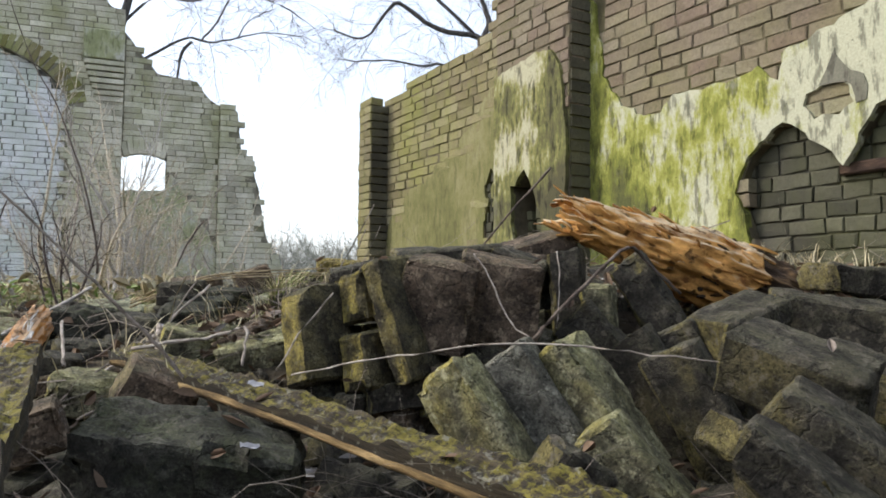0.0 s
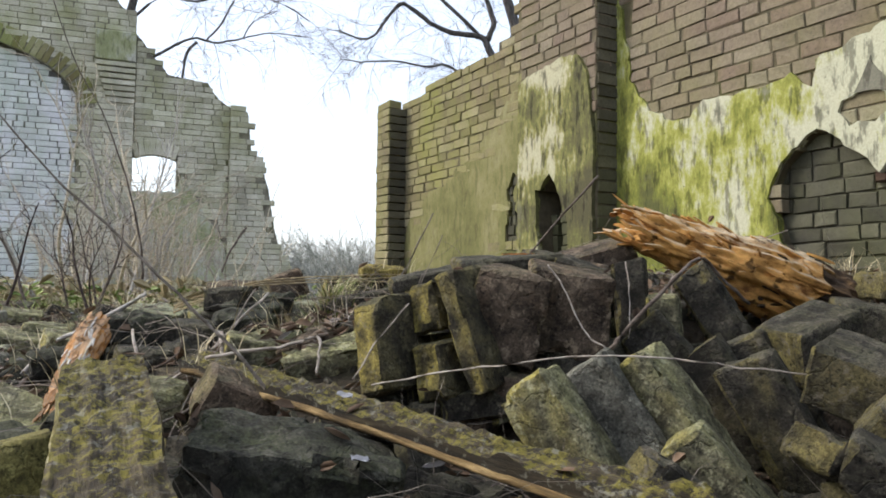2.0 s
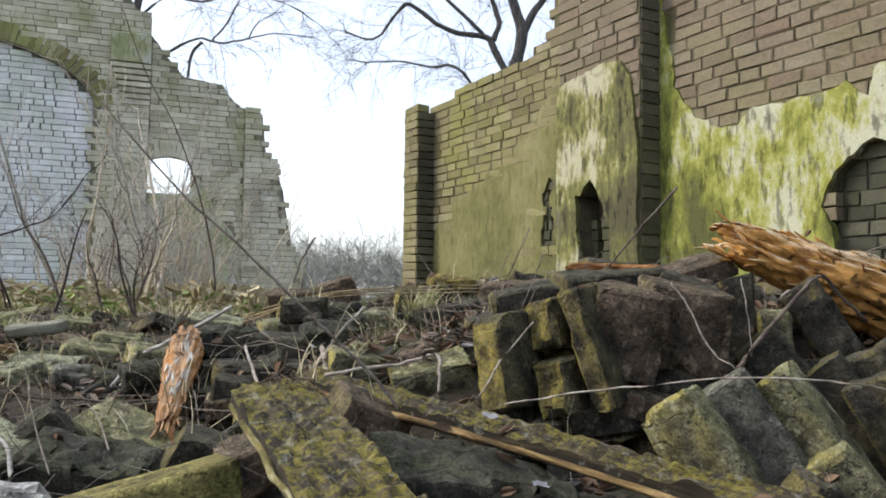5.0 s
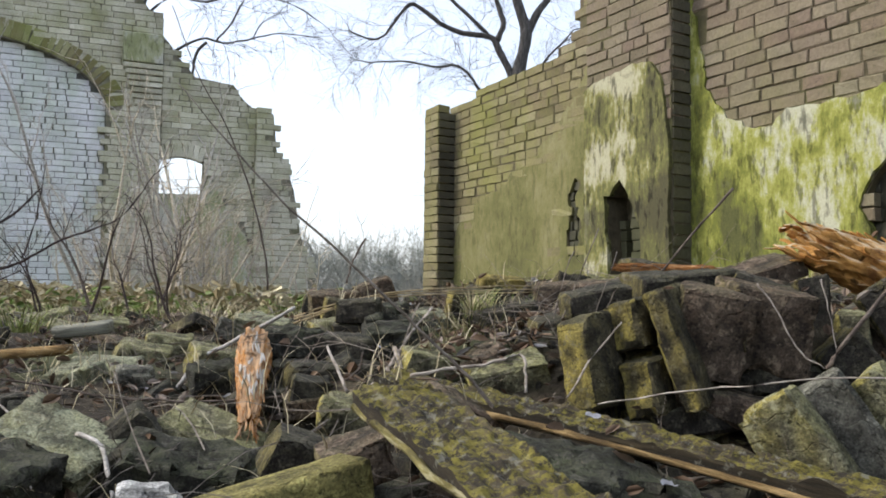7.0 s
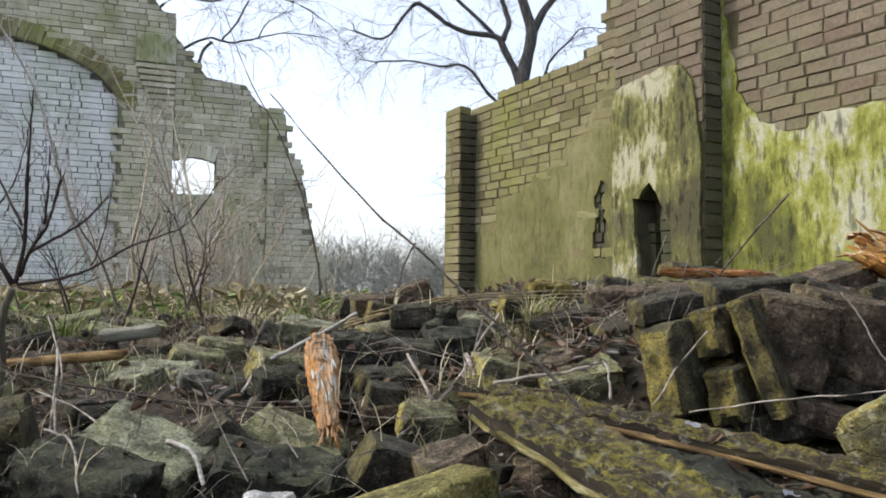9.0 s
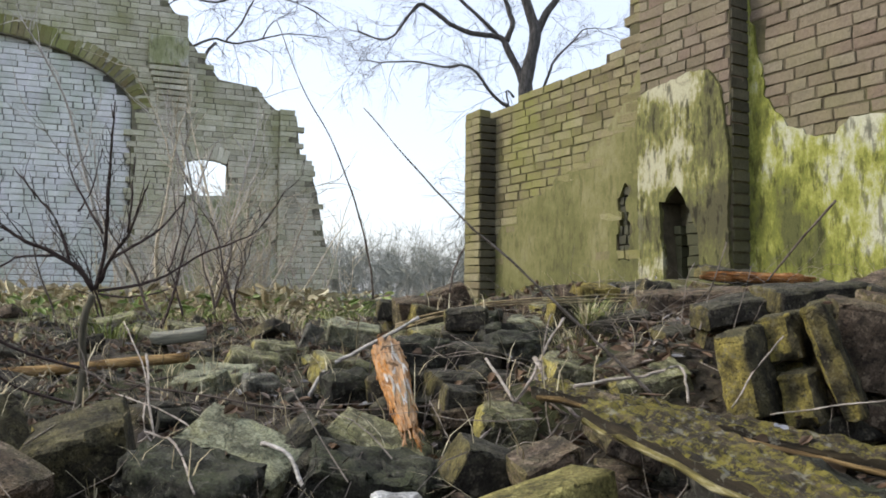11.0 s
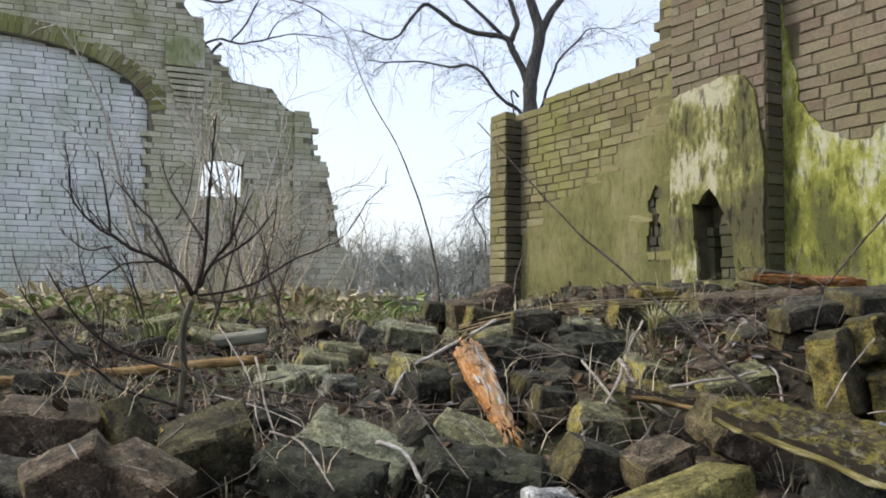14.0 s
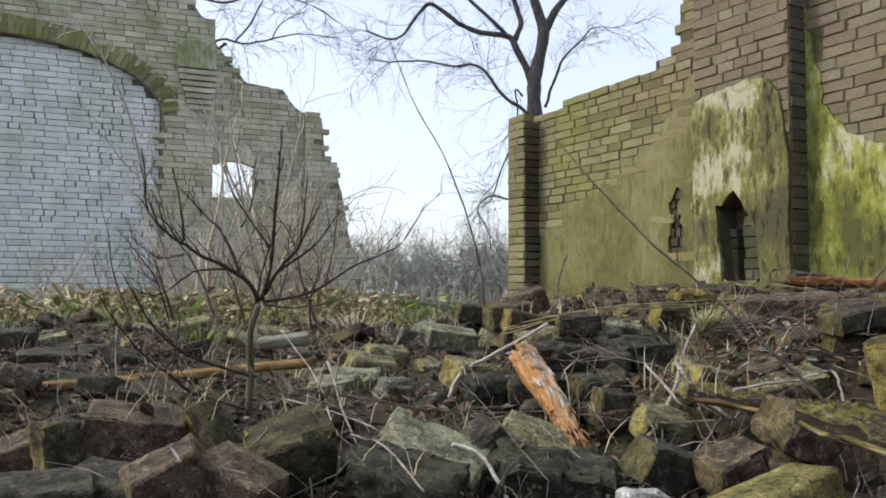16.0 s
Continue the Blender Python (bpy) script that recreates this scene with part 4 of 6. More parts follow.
def splintered_log(name, m, length, r, label, seed, wood, sap, rot, n):
    """A decayed log: a pitted, furrowed body, thin at one end where splinters fan out, dark and crumbled at the other."""
    base = new(name)
    base.matrix_basis = m
    tagged(base, label, "log")
    rnd = random.Random(seed)

    def body(u, a):
        """Reach of the body from its axis at u (0 thin end, 1 butt) and angle a."""
        q = Vector((u * 2.0, math.cos(a) * 2.2, math.sin(a) * 2.2))
        k = 0.50 + 0.62 * min(1.0, u * 1.5)
        k += 0.16 * noise.noise(q * 1.3 + Vector((seed, 0, 0))) + 0.13 * noise.noise(Vector((u * 4, math.cos(a) * 6, math.sin(a) * 6 + seed)))
        k += 0.07 * noise.noise(Vector((u * 5, math.cos(a) * 15, math.sin(a) * 15 + seed))) + 0.06 * noise.noise(Vector((u * 18, math.cos(a) * 11, math.sin(a) * 11)))
        k -= 0.40 * max(0.0, noise.noise(Vector((u * 9, math.cos(a) * 7, math.sin(a) * 7 - seed))) - 0.12)
        return max(0.2, k) * r

    def skin(u0, u1, lift, turns=72, steps=110):
        bm = bmesh.new()
        rings = []
        for i in range(steps + 1):
            row = []
            for k in range(turns):
                a = 2 * math.pi * k / turns
                end = 0.10 * noise.noise(Vector((math.cos(a) * 3, math.sin(a) * 3, seed + (1 if i > steps / 2 else 9))))
                u = u0 + (u1 - u0) * i / steps
                u += end * (1 - min(1.0, 4 * min(i, steps - i) / steps))
                q = body(u, a) * lift
                row.append(bm.verts.new(((u - 0.5) * length, math.cos(a) * q, math.sin(a) * q * 0.86)))
            rings.append(row)
        for x, y in zip(rings, rings[1:]):
            for k in range(turns):
                bm.faces.new((x[k], y[k], y[(k + 1) % turns], x[(k + 1) % turns]))
        for row, u in ((rings[0], u0 + 0.06), (rings[-1], u1 - 0.07)):
            mid = bm.verts.new(((u - 0.5) * length, 0, 0))
            for k in range(turns):
                bm.faces.new((row[k], row[(k + 1) % turns], mid))
        bmesh.ops.recalc_face_normals(bm, faces=bm.faces)
        return bm

    part("heartwood", skin(0.05, 0.84, 1.0), wood, base, "pitted orange heartwood", True)
    part("rotted_butt", skin(0.80, 1.0, 0.96, 60, 36), rot, base, "dark crumbled butt end")
    for piece, mat, many, top, mark in (("splinter_fringe", wood, n, False, "loose orange splinters"), ("sapwood", sap, n // 8, True, "bleached pale sapwood flakes"), ("flaking_rot", rot, n // 3, None, "dark rotten flakes")):
        bm = bmesh.new()
        for i in range(many):
            if top:
                a, u, long = rnd.gauss(1.75, 0.5), rnd.uniform(0.25, 0.85), rnd.uniform(0.08, 0.20)
            elif top is None:
                a, u, long = rnd.uniform(0, 6.283), rnd.uniform(0.62, 0.98), rnd.uniform(0.03, 0.10)
            else:
                a, u, long = rnd.uniform(0, 6.283), min(0.9, abs(rnd.gauss(0.0, 0.4))), rnd.uniform(0.04, 0.15)
            w, h = r * rnd.uniform(0.02, 0.08) * (2.2 if top else 1), r * rnd.uniform(0.015, 0.05)
            q = body(u, a) * rnd.uniform(0.9, 1.05)
            fan = (0.45 if u < 0.2 else 0.25) * rnd.uniform(-0.6, 1)
            out = Vector((0, math.cos(a), math.sin(a) * 0.86))
            across = Vector((0, -math.sin(a), math.cos(a)))
            prev = None
            for k in range(5):
                t = k / 4
                x = (u - 0.5 + (0.5 - t) * long) * length - (0.06 * length if u < 0.2 else 0)
                c = Vector((x, 0, 0)) + out * (q + fan * r * (t - 0.35)) + across * w * math.sin(t * 4 + i) * 0.6
                sz = 0.2 + 0.8 * math.sin(math.pi * (0.1 + 0.8 * t))
                row = [bm.verts.new(c + across * w * e * sz + out * h * f * sz) for e, f in ((-1, -1), (1, -1), (0.8, 1), (-0.8, 1))]
                if prev:
                    for v in range(4):
                        bm.faces.new((prev[v], prev[(v + 1) % 4], row[(v + 1) % 4], row[v]))
                else:
                    bm.faces.new(row)
                prev = row
            bm.faces.new(prev[::-1])
        bmesh.ops.recalc_face_normals(bm, faces=bm.faces)
        tagged(part(piece, bm, mat, base, mark), kind="stuff")
    return base


splintered_log("rotten_log", pose(0.515, 1.80, 0.425, 22, 20, 8), 0.52, 0.09, "splintered rotten orange log lying on the rubble heap", 5, m_rot, m_rot, m_dark_rot, 110)
splintered_log("rotten_stub", pose(-0.994, 1.795, 0.176, 0, -22.1, 102.2), 0.43, 0.036, "upright rotten orange wood stub leaning on stones", 6, m_stub, m_bone, m_stub, 150)
rotten_log("bark_pieces", pose(0.23, 2.7, 0.475, 0, 3, -12), 0.40, 0.03, 0.6, m_rust_wood, m_rust_wood, "reddish rotten wood scraps on the heap", 9)
bm = chunk(0.22, 0.09, 0.045, 21, 0.003, 8)
tagged(finish(part("grey_board", bm, m_board_pale, smooth=True), pose(-1.915, 2.9, 0.235, 6, -6, 8)), "short grey weathered board on the ground", "board")
bm = chunk(0.30, 0.09, 0.03, 25, 0.004, 8)
tagged(finish(part("grey_board", bm, m_board_pale, smooth=True), pose(-3.28, 4.0, 0.19, 4, 6, -10)), "short grey weathered board on the ground", "board")

# bricks that fill the heap between and beneath the larger ones, on twelve shared shapes
fill_meshes = []
for i in range(14):
    bm = chunk(*random.choice(((0.24, 0.115, 0.065), (0.14, 0.115, 0.065), (0.12, 0.10, 0.065), (0.20, 0.115, 0.06), (0.10, 0.08, 0.06))), 300 + i, 0.007, 4)
    me = bpy.data.meshes.new("fallen_brick")
    for f in bm.faces:
        f.smooth = True
    bm.to_mesh(me)
    bm.free()
    me.set_sharp_from_angle(angle=radians(32))
    key = ("dark", "dark", "rust", "slate", "dark", "moss", "dark")[i % 7]
    me.materials.append(LOOKS[key][1])
    fill_meshes.append((me, key))


def fill_brick(at, turn, i):
    me, key = fill_meshes[i % len(fill_meshes)]
    ob = new(LOOKS[key][0], me)
    ob.matrix_basis = pose(*at, *turn)
    tagged(ob, LOOKS[key][2], LOOKS[key][3], "small rubble")


rnd = random.Random(42)
count = 0
for at, half, reach in list(PLACED):
    z = at.z - half
    while z - ground_z(at.x, at.y) > 0.015 and count < 140:
        fill_brick((at.x + rnd.uniform(-0.02, 0.02), at.y + 0.02 + rnd.uniform(0, 0.03), z - 0.022), (rnd.uniform(-14, 14), rnd.uniform(-14, 14), rnd.uniform(0, 180)), count)
        z -= 0.055
        count += 1
tries = 0
extra = 0
while extra < 270 and tries < 6000:
    tries += 1
    y = 0.85 + 4.2 * rnd.random() ** 1.5
    x = -0.62 * y - 1.5 + rnd.random() * (2.6 + 0.95 * y)
    if (x - 1.0) * 0.86 + (y - 3.6) * 0.511 > -0.12:
        continue
    z = ground_z(x, y) + rnd.uniform(-0.012, 0.02)
    if any((Vector((x, y, z)) - p).length < 0.75 * r + 0.06 or (abs(x - p.x) < r and 0 < p.y - y < 0.22 and z > p.z - h - 0.02) for p, h, r in PLACED):
        continue
    fill_brick((x, y, z), (rnd.uniform(-28, 28), rnd.uniform(-28, 28), rnd.uniform(0, 180)), rnd.randrange(100))
    extra += 1


bpy.context.view_layer.update()
heap_graph = bpy.context.evaluated_depsgraph_get()


def surface_z(x, y):
    """The top of whatever lies at x, y: ground, stone or plank."""
    hit, place, _, _, _, _ = scene.ray_cast(heap_graph, Vector((x, y, 0.75)), Vector((0, 0, -1)))
    return place.z if hit else ground_z(x, y)


# crumpled silvery leaves that lie singly
for i, (x, y, z, s) in enumerate(((-0.292, 1.235, 0.180, 0.013), (-0.235, 0.99, 0.128, 0.014), (-0.70, 1.95, 0.24, 0.025), (0.50, 1.55, 0.25, 0.022))):
    bm = bmesh.new()
    grid = [[bm.verts.new(((u - 2) * s * 0.5, (v - 2) * s * 0.42 * (1 - abs(u - 2) * 0.22), 0.35 * s * noise.noise(Vector((u * 0.9, v * 0.9, i * 7))) + 0.12 * s * abs(v - 2))) for v in range(5)] for u in range(5)]
    for u in range(4):
        for v in range(4):
            bm.faces.new((grid[u][v], grid[u + 1][v], grid[u + 1][v + 1], grid[u][v + 1]))
    tagged(finish(part("dead_leaf", bm, m_silver, smooth=True), pose(x, y, z, 15, 10, 40 * i)), "single crumpled silvery dead leaf", "leaf")


# single stems and sticks that lie over the heap
twig('stem', [(-0.261, 1.36, 0.184), (-0.172, 1.32, 0.205), (-0.072, 1.27, 0.226), (0.064, 1.2, 0.249), (0.19, 1.17, 0.253), (0.317, 1.17, 0.24), (0.46, 1.17, 0.227)], 0.0017, 0.0013, m_twig_pale, 'thin dry stem lying over the rubble', 'stem')
twig('stem', [(-0.424, 1.36, 0.142), (-0.486, 1.36, 0.222), (-0.568, 1.36, 0.301), (-0.651, 1.36, 0.379), (-0.745, 1.36, 0.466), (-0.845, 1.36, 0.554), (-0.946, 1.36, 0.663), (-1.035, 1.36, 0.764)], 0.004, 0.0012, m_litter_twig, 'long grey-brown stem leaning up from the heap', 'stem')
twig('stem', [(0.057, 1.45, 0.406), (0.08, 1.44, 0.372), (0.101, 1.43, 0.325), (0.127, 1.42, 0.277), (0.161, 1.4, 0.25)], 0.0018, 0.0014, m_twig_pale, 'pale bent stem lying against bricks', 'stem')
twig('stem', [(0.166, 1.4, 0.25), (0.209, 1.42, 0.296), (0.28, 1.45, 0.364), (0.352, 1.48, 0.421), (0.397, 1.5, 0.388), (0.462, 1.52, 0.335)], 0.0045, 0.003, m_twig, 'brown bent stick propped on the bricks', 'stick')
twig('stem', [(0.225, 1.55, 0.417), (0.227, 1.52, 0.354), (0.214, 1.46, 0.269)], 0.0012, 0.001, m_twig_pale, 'thin dry stem lying over the rubble', 'stem')
twig('stem', [(-0.304, 1.44, 0.186), (-0.263, 1.44, 0.254), (-0.202, 1.44, 0.329)], 0.002, 0.0015, m_twig_pale, 'thin dry stem lying over the rubble', 'stem')
twig('stem', [(-0.606, 1.52, 0.216), (-0.539, 1.52, 0.228), (-0.461, 1.52, 0.24), (-0.388, 1.52, 0.258), (-0.379, 1.5, 0.232), (-0.379, 1.48, 0.19)], 0.004, 0.003, m_twig_pale, 'straw-coloured snapped stem lying on stones', 'stem')
twig('stick', [(-0.952, 2.092, 0.342), (-1.045, 2.092, 0.288), (-1.146, 2.092, 0.233), (-1.206, 2.082, 0.197), (-1.234, 2.06, 0.157), (-1.247, 2.029, 0.124)], 0.005, 0.007, m_bone, 'bleached grey curved stick on the rubble', 'stick')
twig('stem', [(-1.641, 1.75, 0.184), (-1.469, 1.75, 0.163), (-1.296, 1.74, 0.137), (-1.097, 1.73, 0.132), (-0.956, 1.72, 0.141), (-0.829, 1.72, 0.16), (-0.744, 1.72, 0.198), (-0.725, 1.74, 0.246)], 0.0028, 0.002, m_twig, 'thin dry stem lying over the rubble', 'stem')
twig('reed', [(-1.055, 2.6, 0.303), (-0.877, 2.5, 0.353), (-0.693, 2.4, 0.388), (-0.481, 2.4, 0.403), (-0.216, 2.5, 0.414), (-0.027, 2.6, 0.405)], 0.003, 0.0016, m_straw, 'long flattened straw-coloured reed', 'reed')
twig('reed', [(-1.055, 2.6, 0.291), (-0.877, 2.5, 0.346), (-0.693, 2.4, 0.381), (-0.481, 2.4, 0.394), (-0.216, 2.5, 0.403), (-0.027, 2.6, 0.397)], 0.003, 0.0016, m_straw, 'long flattened straw-coloured reed', 'reed')
twig('reed', [(-1.055, 2.6, 0.28), (-0.876, 2.5, 0.339), (-0.693, 2.4, 0.374), (-0.481, 2.4, 0.385), (-0.216, 2.5, 0.392), (-0.027, 2.6, 0.39)], 0.003, 0.0016, m_straw, 'long flattened straw-coloured reed', 'reed')
twig('stem', [(0.295, 2.25, 0.698), (0.203, 2.25, 0.597), (0.086, 2.25, 0.455)], 0.004, 0.003, m_twig, 'thin dark stem sticking out of the heap', 'stem')
twig('stem', [(-1.464, 2.5, 1.331), (-1.379, 2.5, 1.118), (-1.278, 2.5, 0.936), (-1.214, 2.5, 0.786), (-1.174, 2.5, 0.667), (-1.138, 2.5, 0.518), (-1.122, 2.5, 0.39)], 0.0016, 0.004, m_twig, 'tall thin bowed stem in the gap', 'stem')
twig('stem', [(-0.785, 1.6, 0.265), (-0.759, 1.55, 0.228), (-0.729, 1.5, 0.183)], 0.003, 0.004, m_twig_pale, 'short pale twig between planks', 'twig')
twig('stem', [(-0.574, 1.9, 0.347), (-0.643, 1.8, 0.255), (-0.694, 1.7, 0.18), (-0.826, 1.5, 0.081), (-0.925, 1.35, 0.019)], 0.003, 0.004, m_twig_pale, 'thin dry stem lying over the rubble', 'stem')
twig('stem', [(-0.658, 1.8, 0.255), (-0.624, 1.7, 0.18), (-0.577, 1.6, 0.134)], 0.006, 0.004, m_twig_pale, 'straw-coloured stem among leaves', 'stem')
twig('stem', [(-1.24, 1.45, 0.106), (-1.18, 1.42, 0.089), (-1.146, 1.38, 0.045), (-1.125, 1.35, 0.007)], 0.005, 0.004, m_bone, 'white flaking twig between the stones', 'twig')
twig('stem', [(-1.533, 1.6, 0.268), (-1.486, 1.5, 0.177), (-1.43, 1.4, 0.097), (-1.348, 1.25, 0.042)], 0.003, 0.002, m_twig_pale, 'thin dry stem lying over the rubble', 'stem')
twig('stem', [(-1.454, 1.4, 0.132), (-1.378, 1.35, 0.119), (-1.293, 1.2, 0.065)], 0.003, 0.002, m_twig_pale, 'thin dry stem lying over the rubble', 'stem')
twig('stem', [(-1.709, 1.9, 0.328), (-1.57, 1.7, 0.208), (-1.491, 1.5, 0.116), (-1.318, 1.3, 0.054)], 0.002, 0.002, m_twig_pale, 'thin dry stem lying over the rubble', 'stem')
twig('stem', [(-1.219, 1.25, 0.048), (-1.317, 1.4, 0.093), (-1.47, 1.6, 0.135), (-1.685, 1.8, 0.157)], 0.002, 0.002, m_twig_pale, 'thin dry stem lying over the rubble', 'stem')
twig('stem', [(-0.82, 2.6, 0.569), (-0.854, 2.55, 0.49), (-0.868, 2.5, 0.414)], 0.004, 0.003, m_twig, 'short dark shoot on the heap', 'stem')
twig('stem', [(-0.59, 1.8, 0.272), (-0.668, 1.72, 0.21), (-0.747, 1.6, 0.142), (-0.842, 1.48, 0.076), (-0.927, 1.36, 0.026)], 0.00196, 0.0014, m_litter_twig, 'thin pale dry stem tangled over the rubble', 'stem')
twig('stem', [(-0.606, 1.9, 0.359), (-0.639, 1.8, 0.258), (-0.649, 1.7, 0.2), (-0.653, 1.55, 0.127), (-0.651, 1.4, 0.036)], 0.0021, 0.0015, m_litter_twig, 'thin pale dry stem tangled over the rubble', 'stem')
twig('stem', [(-0.668, 1.7, 0.219), (-0.641, 1.65, 0.168), (-0.607, 1.6, 0.143)], 0.0042, 0.003, m_litter_twig, 'thin pale dry stem tangled over the rubble', 'stem')
twig('stem', [(-0.607, 1.6, 0.143), (-0.653, 1.55, 0.108), (-0.7, 1.5, 0.081)], 0.0034999999999999996, 0.0025, m_litter_twig, 'thin pale dry stem tangled over the rubble', 'stem')
twig('stem', [(-0.548, 1.5, 0.095), (-0.57, 1.5, 0.073), (-0.59, 1.48, 0.06)], 0.0028, 0.002, m_litter_twig, 'thin pale dry stem tangled over the rubble', 'stem')
twig('stem', [(-0.746, 1.62, 0.158), (-0.772, 1.5, 0.075)], 0.0021, 0.0015, m_litter_twig, 'thin pale dry stem tangled over the rubble', 'stem')
twig('stem', [(-0.91, 1.66, 0.165), (-0.882, 1.6, 0.122), (-0.859, 1.55, 0.083)], 0.0017499999999999998, 0.00125, m_litter_twig, 'thin pale dry stem tangled over the rubble', 'stem')
twig('stem', [(-0.623, 1.5, 0.092), (-0.602, 1.48, 0.072), (-0.594, 1.42, 0.038)], 0.0014, 0.001, m_litter_twig, 'thin pale dry stem tangled over the rubble', 'stem')
twig('stem', [(-0.649, 1.46, 0.052), (-0.62, 1.5, 0.092), (-0.594, 1.55, 0.144)], 0.0014, 0.001, m_litter_twig, 'thin pale dry stem tangled over the rubble', 'stem')
twig('stem', [(-0.406, 1.9, 0.241), (-0.428, 2.0, 0.334), (-0.455, 2.1, 0.388)], 0.0014, 0.001, m_litter_twig, 'thin pale dry stem tangled over the rubble', 'stem')
twig('stem', [(-0.257, 1.6, 0.254), (-0.211, 1.6, 0.332), (-0.177, 1.6, 0.396)], 0.0014, 0.001, m_litter_twig, 'thin pale dry stem tangled over the rubble', 'stem')
twig('stem', [(-0.273, 1.75, 0.326), (-0.234, 1.8, 0.404), (-0.173, 1.85, 0.542)], 0.0021, 0.0015, m_litter_twig, 'thin pale dry stem tangled over the rubble', 'stem')
twig('stem', [(-0.21, 1.7, 0.328), (-0.146, 1.75, 0.482)], 0.0014, 0.001, m_litter_twig, 'thin pale dry stem tangled over the rubble', 'stem')
twig('stem', [(-0.209, 2.0, 0.496), (-0.231, 2.0, 0.437), (-0.273, 1.9, 0.323)], 0.0014, 0.001, m_litter_twig, 'thin pale dry stem tangled over the rubble', 'stem')
twig('pole', [(-2.72, 2.15, 0.124), (-2.468, 2.2, 0.137), (-2.223, 2.25, 0.153), (-1.968, 2.3, 0.176), (-1.684, 2.35, 0.204)], 0.02, 0.016, m_pole, 'peeled yellow-brown pole lying on the ground', 'pole')


def sapling_part(name, pts, r0, r1):
    bm = bmesh.new()
    fine = tube(bm, pts, r0 * 0.75, r1 * 0.8, 7, 0.003, len(sapling.children))
    rnd = random.Random(len(sapling.children))
    if name == "branch":
        for i in range(4, len(fine) - 1, 2):
            d = (fine[i + 1] - fine[i - 1]).normalized()
            sprout(bm, fine[i], (d + Vector((rnd.uniform(-0.5, 0.5), rnd.uniform(-0.5, 0.5), 0.7))).normalized(), rnd.uniform(0.04, 0.13), r0 * 0.26, rnd, 1 if rnd.random() < 0.4 else 0, -0.05, 0.5)
    bmesh.ops.recalc_face_normals(bm, faces=bm.faces)
    part(name, bm, m_sap_trunk if name == "trunk" else m_shoot, sapling, smooth=True)


m_sap_trunk = wood_mat("sapling_bark", (0.05, 0.045, 0.03), (0.11, 0.10, 0.07), (0.17, 0.155, 0.11), (20, 20, 4))
sapling = anchor("sapling", pose(0, 0, 0), "bare young sapling with dark upswept twigs", "sapling")
# trunk, then the forking branches
sapling_part('trunk', [(-1.77, 1.8, 0.111), (-1.765, 1.8, 0.215), (-1.768, 1.8, 0.298), (-1.76, 1.8, 0.36), (-1.745, 1.8, 0.397)], 0.0125, 0.0105)
sapling_part('branch', [(-1.746, 1.8, 0.409), (-1.769, 1.771, 0.458), (-1.823, 1.743, 0.498), (-1.873, 1.714, 0.522), (-1.908, 1.686, 0.55), (-1.936, 1.657, 0.572), (-1.978, 1.629, 0.627), (-1.978, 1.6, 0.691)], 0.009, 0.002)
sapling_part('branch', [(-1.893, 1.64, 0.556), (-1.894, 1.62, 0.622), (-1.909, 1.6, 0.726)], 0.005, 0.0018)
sapling_part('branch', [(-1.787, 1.76, 0.474), (-1.837, 1.79, 0.578), (-1.908, 1.82, 0.645), (-1.982, 1.85, 0.719)], 0.006, 0.0018)
sapling_part('branch', [(-1.908, 1.82, 0.635), (-1.934, 1.8, 0.695)], 0.003, 0.0015)
sapling_part('branch', [(-1.905, 1.68, 0.525), (-1.962, 1.687, 0.515), (-2.006, 1.693, 0.535), (-2.045, 1.7, 0.569)], 0.0035, 0.0015)
sapling_part('branch', [(-1.81, 1.74, 0.492), (-1.889, 1.705, 0.481), (-1.932, 1.67, 0.44), (-1.964, 1.635, 0.423), (-1.997, 1.6, 0.438)], 0.004, 0.0015)
sapling_part('branch', [(-1.739, 1.8, 0.409), (-1.713, 1.784, 0.495), (-1.704, 1.768, 0.577), (-1.695, 1.752, 0.659), (-1.683, 1.736, 0.76), (-1.672, 1.72, 0.86)], 0.008, 0.002)
sapling_part('branch', [(-1.712, 1.77, 0.547), (-1.777, 1.813, 0.623), (-1.837, 1.857, 0.704), (-1.875, 1.9, 0.778)], 0.005, 0.0015)
sapling_part('branch', [(-1.803, 1.83, 0.604), (-1.785, 1.865, 0.672), (-1.779, 1.9, 0.778)], 0.0035, 0.0015)
sapling_part('branch', [(-1.73, 1.8, 0.426), (-1.685, 1.765, 0.494), (-1.635, 1.73, 0.539), (-1.597, 1.695, 0.602), (-1.569, 1.66, 0.638)], 0.007, 0.002)
sapling_part('branch', [(-1.695, 1.78, 0.485), (-1.639, 1.82, 0.529), (-1.596, 1.86, 0.575), (-1.561, 1.9, 0.64)], 0.006, 0.002)
sapling_part('branch', [(-1.623, 1.7, 0.543), (-1.608, 1.68, 0.631), (-1.598, 1.66, 0.717)], 0.0045, 0.0015)
sapling_part('branch', [(-1.736, 1.8, 0.406), (-1.641, 1.833, 0.424), (-1.584, 1.867, 0.451), (-1.505, 1.9, 0.507), (-1.422, 1.933, 0.543), (-1.372, 1.967, 0.585), (-1.313, 2.0, 0.692)], 0.006, 0.0013)
sapling_part('branch', [(-1.583, 1.86, 0.456), (-1.562, 1.88, 0.556), (-1.553, 1.9, 0.701)], 0.0035, 0.0013)
sapling_part('branch', [(-1.733, 1.8, 0.401), (-1.642, 1.767, 0.392), (-1.562, 1.733, 0.403), (-1.495, 1.7, 0.424)], 0.004, 0.0015)
